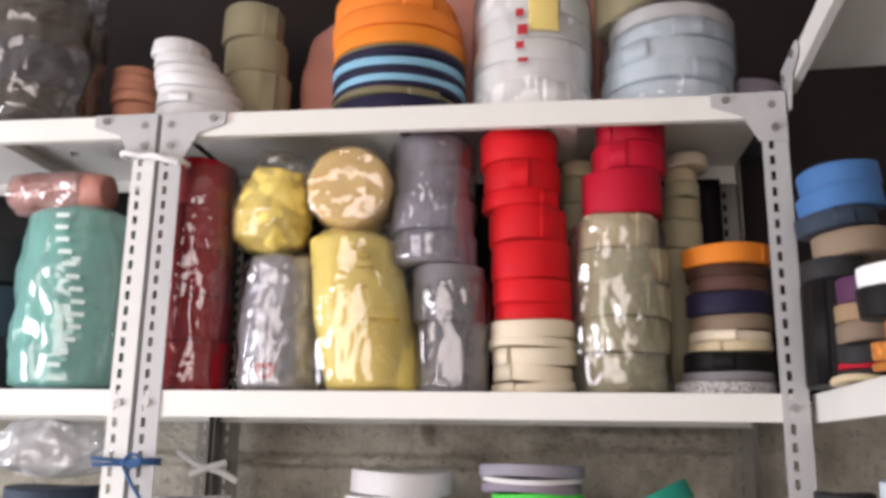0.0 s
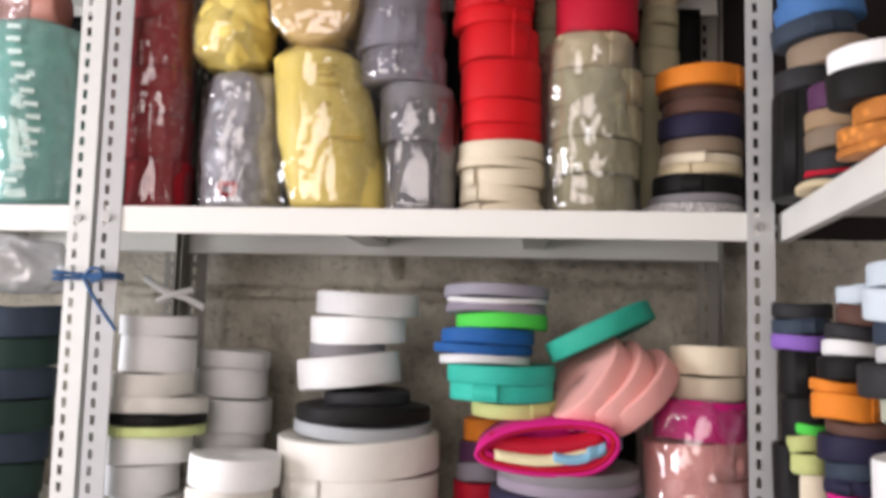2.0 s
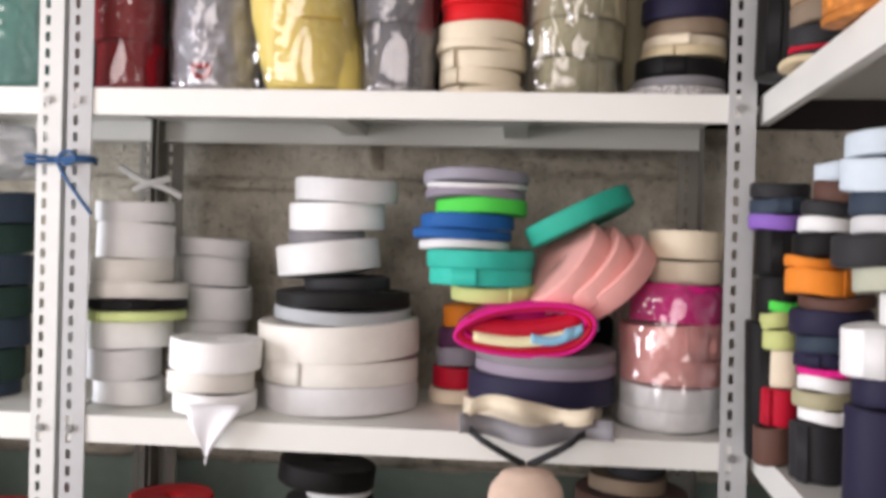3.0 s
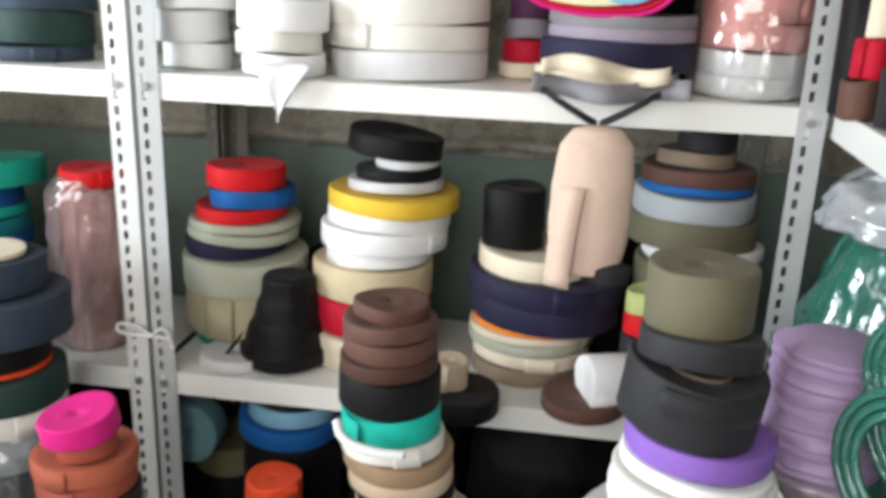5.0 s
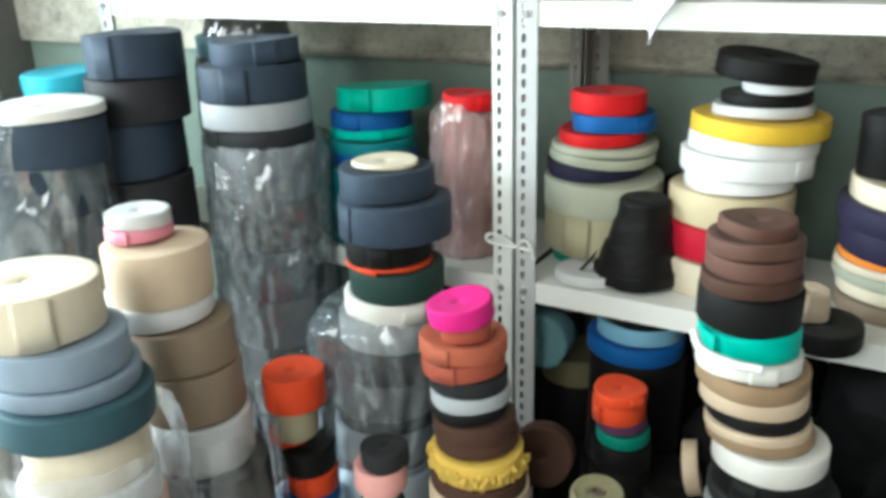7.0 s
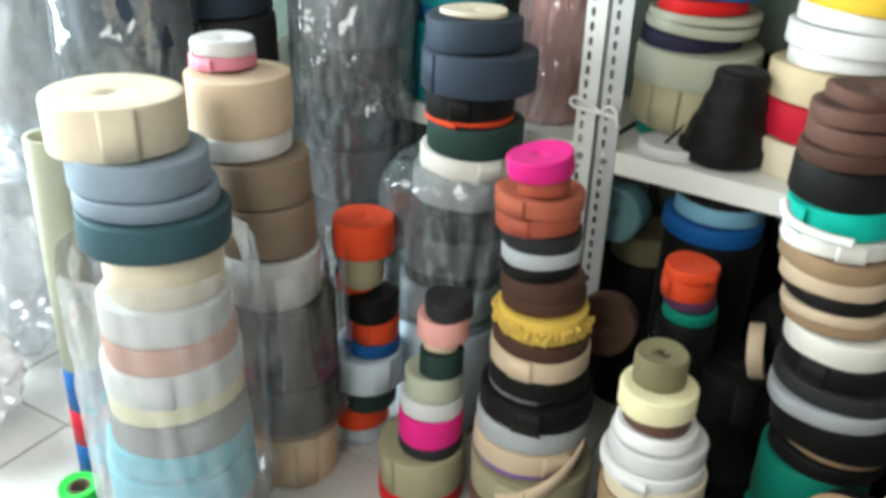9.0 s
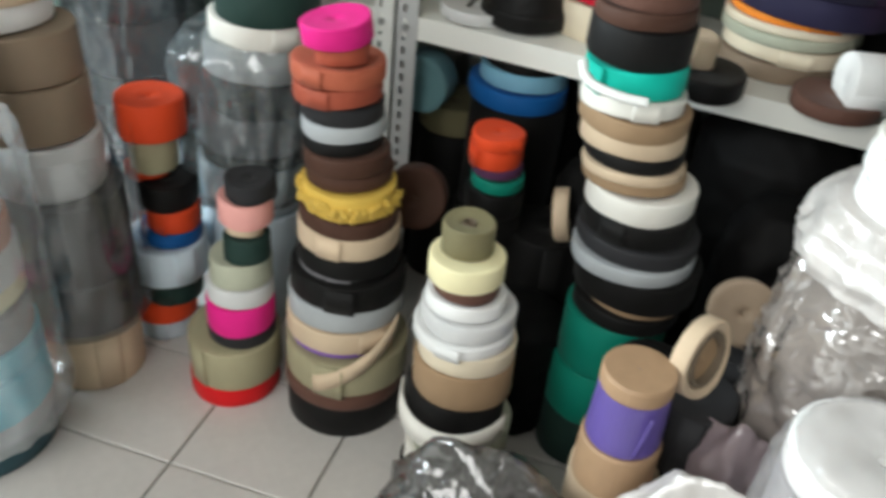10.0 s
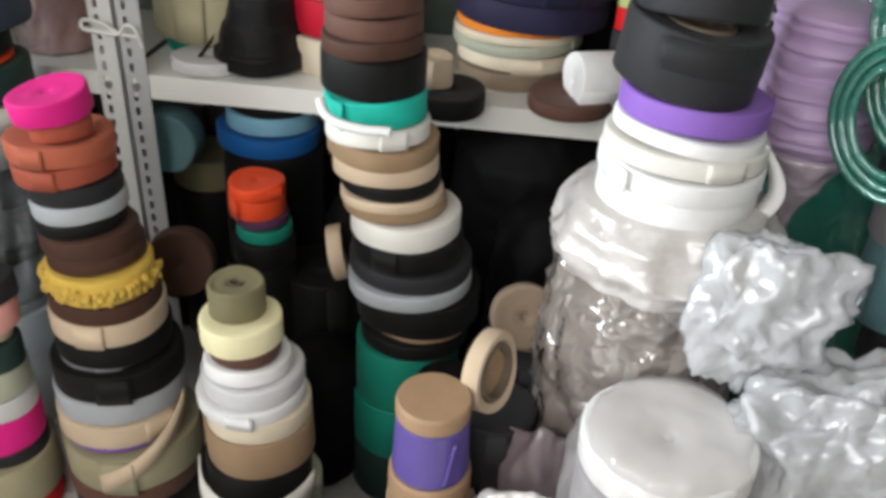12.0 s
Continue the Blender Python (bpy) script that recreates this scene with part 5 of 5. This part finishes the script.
# purple reel with a wooden top, and a loop of tape beside it
reel = empty("tape_reel", pose(0.508, -0.46, 0.0), "purple tape reel with a wooden top disc", "reel")
for nm, prof, mt, lb in (("top_disc", [(0.001, 0.384), (0.041, 0.384), (0.043, 0.388), (0.043, 0.405), (0.041, 0.409), (0.001, 0.409)], WOOD, "round wooden end disc"),
                         ("wound_tape", [(0.012, 0.307), (0.0445, 0.307), (0.0455, 0.311), (0.0440, 0.345), (0.0425, 0.380), (0.0415, 0.384), (0.012, 0.384)], PURPLE, "purple wound tape"),
                         ("bottom_disc", [(0.001, 0.236), (0.046, 0.236), (0.050, 0.240), (0.049, 0.302), (0.047, 0.306), (0.001, 0.306)], WOOD, "round wooden end disc")):
    v, f = lathe(prof, 40, False)
    mesh_object(nm, v, f, mt, reel, False, lb)
v, f = strip([(0.022 + 0.0010 * i, -0.0405 + 0.0003 * i, 0.312 + 0.007 * i) for i in range(10)], (1, 0.5, 0), 0.006, 0.0015)
mesh_object("tape_end", v, f, PURPLE, reel)
pile(GF, 0.508, -0.44, 0.0, [("cocoa", 0.06, 0.08, 0, 0), ("black", 0.058, 0.08, 0.004, 0), ("beige", 0.056, 0.075, 0, 0)])
pile(GF, 0.512, -0.285, 0.0, [("black", 0.050, 0.10, 0, 0), ("black", 0.049, 0.10, 0.003, 0), ("black", 0.048, 0.09, 0, 0)])
pile(GF, 0.575, -0.37, 0.0, [("black", 0.058, 0.12, 0, 0), ("black", 0.056, 0.11, 0, 0), ("charcoal", 0.054, 0.10, 0, 0)])
roll(pose(0.556, -0.388, 0.398, 80, 0, 66), "beige", 0.050, 0.024, GF, "propped on edge on black rolls", 0.72, False, 941)
roll(pose(0.560, -0.385, 0.394, 80, 0, 66), "tan", 0.028, 0.012, GF, "set inside a beige ring", 0.13, False, 942)
roll(pose(0.600, -0.24, 0.380, 70, 10, 10), "taupe", 0.045, 0.02, GF, "leaning behind the black rolls", 0.13, False, 943)
pile(GF, 0.600, -0.24, 0.0, [("charcoal", 0.06, 0.11, 0, 0), ("black", 0.06, 0.11, 0, 0), ("charcoal", 0.058, 0.11, 0, 0)])

# white tower: silver bag below, cloth on top
sack("silver_bag", "brownish silver shiny plastic bag of rolls", "plastic bag", pose(0.740, -0.31, 0), film("silver brown film", 0.10, "a0968f", 0.12, 2.6, 0.30),
     [(0.09, 0), (0.110, 0.02), (0.120, 0.24), (0.118, 0.44), (0.10, 0.58), (0.08, 0.618)], seed=71, amp=0.015, freq=22, crease=0.9)
sack("plastic_bag", "milky plastic bag folded down under white rolls", "plastic bag", pose(0.746, -0.33, 0.535), FOLDED,
     [(0.085, 0), (0.118, 0.012), (0.128, 0.040), (0.116, 0.072), (0.100, 0.090)], seed=72, amp=0.016, freq=15, crease=0.7)
roll(pose(0.731, -0.325, 0.750, 3, 6, 20), "charcoal", 0.0725, 0.066, GF, "tilted on top of white rolls", 0.5, True, 951)
roll(pose(0.738, -0.322, 0.819, 0, 8, 70), "charcoal", 0.0630, 0.030, GF, "lying askew on a charcoal roll", 0.4, True, 952)
pts = [(0.731 + 0.076 * math.cos(radians(-120 + 6 * q)), -0.325 + 0.076 * math.sin(radians(-120 + 6 * q)), 0.800 - 0.0009 * q) for q in range(20)]
v, f = strip(pts, (0.1, 0, 1), 0.030, 0.002)
tagged(mesh_object("slack_tape", v, f, ribbon("charcoal")), "charcoal tape end sprung loose from a wide roll", "tape")
pts = [(0.818 + 0.026 * math.sin(radians(9 * q)), -0.350 - 0.008 * math.sin(radians(9 * q)), 0.700 - 0.0050 * q) for q in range(21)]
v, f = strip(pts, (0.5, -0.8, 0), 0.022, 0.002)
tagged(mesh_object("tape_loop", v, f, ribbon("white")), "white tape loop hanging off the white rolls", "tape")

# big wrapped roll in front, with crumpled film beside it
pile(GF, 0.752, -0.53, 0.0, [("grey", 0.088, 0.09, 0, 0), ("salmon", 0.087, 0.02, 0, 0), ("grey", 0.088, 0.10, 0, 0), ("salmon", 0.086, 0.018, 0, 0), ("grey", 0.088, 0.13, 0, 0), ("grey", 0.088, 0.062, 0, 0), ("white", 0.087, 0.036, 0, 0)], core=0.02)
film_sleeve(0.752, -0.53, 0.002, 0.468, 0.0985, film("thin milky film", 0.80, "fbf6f4", 0.25, 0.8, 0.03), "milky plastic bag drawn over a white roll", 74, 0.010, freq=18)


def crumple(name, label, x, y, z, sx, sy, sz, mat, seed, amp=0.5, freq=1.5):
    """Film crushed into a loose heap of flat facets and sharp ridges."""
    bm = bmesh.new()
    bmesh.ops.create_icosphere(bm, subdivisions=5, radius=1.0)
    rnd = random.Random(int(seed * 10))
    cuts = [(Vector((rnd.gauss(0, 1), rnd.gauss(0, 1), rnd.gauss(0, 1))).normalized(), rnd.uniform(0.62, 0.95)) for _ in range(34)]
    for v in bm.verts:
        p = v.co.copy()
        q = p * freq + Vector((seed, seed * 2.3, seed * 0.7))
        reach = 1.0
        for nrm, dist in cuts:
            c = p.dot(nrm)
            if c > 0.05:
                reach = min(reach, dist / c)
        ridge = 0.5 - abs(noise.noise(q * 1.6)) * 1.8 + 0.6 * (0.4 - abs(noise.noise(q * 3.4)) * 1.6) + 0.22 * (0.4 - abs(noise.noise(q * 7.5)) * 1.6)
        p *= rnd.uniform(0.992, 1.008) * reach * (1 + amp * (0.55 * ridge + 0.5 * noise.noise(q * 0.8)))
        v.co = (p.x * sx, p.y * sy, max(p.z * sz, -z + 0.002))
    me = bpy.data.meshes.new(name)
    bm.to_mesh(me)
    bm.free()
    me.polygons.foreach_set("use_smooth", [True] * len(me.polygons))
    me.materials.append(mat)
    ob = new(name, me)
    ob.location = (x, y, z)
    return tagged(ob, label, "plastic bag", "loose plastic bags")


crumple("plastic_bag", "crumpled clear plastic bag beside white rolls", 0.828, -0.47, 0.570, 0.090, 0.055, 0.110, CRUMPLED, 3.1, 0.5, 1.1)
crumple("plastic_bag", "crumpled glossy clear plastic bag on the pile", 0.930, -0.505, 0.425, 0.150, 0.080, 0.150, CRUMPLED, 5.7, 0.45, 1.1)
crumple("plastic_bag", "crumpled clear plastic bag beside a wrapped roll", 0.93, -0.47, 0.20, 0.13, 0.12, 0.20, CRUMPLED, 8.2)
crumple("plastic_bag", "pale grey folded plastic bag on the floor", 0.615, -0.550, 0.17, 0.145, 0.070, 0.27, FOLDED, 9.4, 0.10, 0.7)
crumple("plastic_bag", "dark grey plastic sheet heaped on the floor", 0.405, -0.545, 0.11, 0.200, 0.080, 0.180, SMOKE, 11.3, 0.2, 1.0)
crumple("plastic_bag", "mauve brown soft plastic bag between stacks", 0.640, -0.42, 0.18, 0.065, 0.07, 0.19, film("mauve film", 0.15, "97878b", 0.3), 13.7, 0.12, 1.0)

# lilac bundle hanging, with a twisted neck, and green coils
lil = empty("lilac_bundle", pose(0.905, -0.22, 0.53), "lilac wrapped tape bundle in a knotted bag", "wrapped bundle")
prof = [(0.045, 0.12), (0.056, 0.125)]
for i in range(30):
    prof += [(0.066 - 0.0022 * (i % 2) - 0.002 * math.sin(i * 1.9), 0.135 + 0.0049 * i)]
prof += [(0.045, 0.285)]
v, f = lump(prof, seed=81, amp=0.008, freq=17, rows=150, crease=0.7)
mesh_object("wound_tape", v, f, LILAC_PACK, lil)
v, f = lump([(0.012, -0.02), (0.006, 0.01), (0.009, 0.03), (0.03, 0.075), (0.054, 0.118), (0.04, 0.124)], seed=82, amp=0.006, freq=26, crease=0.8)
mesh_object("neck", v, f, film("pale lilac film", 0.2, "d9c9d4", 0.25), lil, True, "pale twisted bag neck")
gb = empty("green_coil_bag", pose(1.02, -0.315, 0.672), "green plastic bag of coiled tape", "plastic bag")
v, f = lump([(0.05, 0), (0.07, 0.015), (0.085, 0.08), (0.07, 0.15), (0.03, 0.185), (0.02, 0.19)], seed=83, amp=0.016, freq=13, crease=0.7)
mesh_object("film", v, f, GREEN_FILM, gb)
v, f = lump([(0.04, 0.14), (0.07, 0.15), (0.06, 0.20), (0.03, 0.22)], seed=84, amp=0.018, freq=16, crease=0.8)
mesh_object("bag_top", v, f, MILKY, gb, True, "crumpled clear bag top")
for k, (cx, cy, cz, R) in enumerate(((-0.095, -0.08, 0.080, 0.078), (-0.065, -0.075, 0.125, 0.088), (-0.085, -0.05, 0.165, 0.060))):
    for j in range(3):
        rr = R - 0.011 * j
        pts = [(cx + rr * math.cos(a) * 0.55, cy - rr * math.cos(a) * 0.75, cz + rr * math.sin(a)) for a in [2 * math.pi * i / 24 for i in range(25)]]
        cord("coil", pts, 0.0052, GREEN_FILM, gb)
sack("green_coil_bag", "green plastic bag of tape under the side shelf", "plastic bag", pose(1.045, -0.06, 0.0), GREEN_FILM,
     [(0.10, 0), (0.13, 0.03), (0.13, 0.4), (0.135, 0.78), (0.10, 0.90), (0.04, 0.93)], seed=85, amp=0.016, freq=10, crease=0.6)

# ---- far left: window side goods ----
crumple("plastic_bag", "pale blue-white plastic bags heaped by the window", -1.15, -0.45, 0.20, 0.25, 0.22, 0.30, MILKY, 15.1, 0.3)
crumple("plastic_bag", "pale blue-white plastic bags heaped near the wall", -0.95, -0.72, 0.12, 0.17, 0.12, 0.16, CLOUDY, 17.9, 0.3)
for k, (bx, by, bz, r, mt) in enumerate(((-1.06, -0.14, 0.85, 0.13, GREY_FILM), (-1.34, -0.25, 1.15, 0.16, MILKY), (-0.74, 0.14, 1.00, 0.11, SMOKE))):
    film_sleeve(bx, by, 0.0, bz, r, mt, "tall bluish plastic sleeve of stacked rolls", 90 + k, 0.016, freq=10)
    pile(GF, bx, by, 0.0, [(("slate", "pearl", "teal grey", "charcoal")[(i + k) % 4], r * 0.9, bz / 5 * 0.97, 0, 0) for i in range(5)])
roll(pose(-1.015, -0.12, 0.862, 4, 0, 0), "aqua", 0.075, 0.045, GF, "lying on a bagged stack", 0.13, True, 961)
sack("plastic_bag", "dark smoky plastic bag of rolls overhanging the shelf", "plastic bag", pose(-0.745, 0.03, 1.046), SMOKE,
     [(0.09, 0), (0.105, 0.015), (0.11, 0.10), (0.105, 0.20), (0.07, 0.26), (0.02, 0.27)], seed=97, amp=0.014, freq=12, crease=0.7)
pile("rolls on the middle shelf", -0.745, 0.05, 1.047, [("slate", 0.082, 0.07, 0, 0), ("charcoal", 0.080, 0.07, 0.004, 0), ("slate", 0.078, 0.07, 0, 0)])
rb = empty("colour_tube", pose(-0.640, -0.65, 0.0, 0, 3, 0), "upright cardboard tube banded red, blue and green", "tube")
for nm, z0, z1, col in (("blue_foot", 0.0, 0.075, "blue"), ("red_band", 0.075, 0.150, "crimson"), ("blue_band", 0.150, 0.235, "blue"), ("green_band", 0.235, 0.64, "sage")):
    v, f = lathe([(0.024, z0), (0.032, z0), (0.032, z1), (0.024, z1)], 24)
    mesh_object(nm, v, f, ribbon(col), rb)
roll(pose(-0.595, -0.715, 0.0, 0, 0, 0), "green", 0.035, 0.03, GF, "small ring lying by the wall", 0.5, True, 951)
roll(pose(-0.535, -0.765, 0.0, 0, 0, 0), "white", 0.035, 0.03, GF, "small ring lying on tiles", 0.6, True, 952)

sack("plastic_bag", "crumpled clear bag top under the side shelf", "plastic bag", pose(1.03, -0.08, 0.90), MILKY,
     [(0.08, 0), (0.12, 0.01), (0.11, 0.06), (0.05, 0.09)], seed=86, amp=0.02, freq=17, crease=0.8)
# floor tiles, last
tile_mesh = bpy.data.meshes.new("tile")
tb = bmesh.new()
S, P = 0.2215, 0.225
a = [tb.verts.new((sx * S / 2, sy * S / 2, -0.006)) for sx, sy in ((-1, -1), (1, -1), (1, 1), (-1, 1))]
c = [tb.verts.new((sx * S / 2, sy * S / 2, -0.0014)) for sx, sy in ((-1, -1), (1, -1), (1, 1), (-1, 1))]
d = [tb.verts.new((sx * (S / 2 - 0.0015), sy * (S / 2 - 0.0015), 0)) for sx, sy in ((-1, -1), (1, -1), (1, 1), (-1, 1))]
for i in range(4):
    j = (i + 1) % 4
    tb.faces.new((a[i], a[j], c[j], c[i]))
    tb.faces.new((c[i], c[j], d[j], d[i]))
tb.faces.new(d)
tb.to_mesh(tile_mesh)
tb.free()
tile_mesh.materials.append(TILE)
turn = Matrix.Translation((-0.122, -0.545, 0)) @ pose(0, 0, 0, 0, 0, 6)
for i in range(-10, 9):
    for j in range(-11, 7):
        p = turn @ Vector(((i + 0.5) * P, (j + 0.5) * P, 0))
        if X0 - 0.1 < p.x < X1 + 0.1 and Y0 - 0.1 < p.y < Y1 + 0.12:
            o = new("tile", tile_mesh)
            o.parent = floor
            o.matrix_basis = Matrix.Translation(p) @ pose(0, 0, 0, 0, 0, 6 + 90 * ((i * 3 + j) % 4))
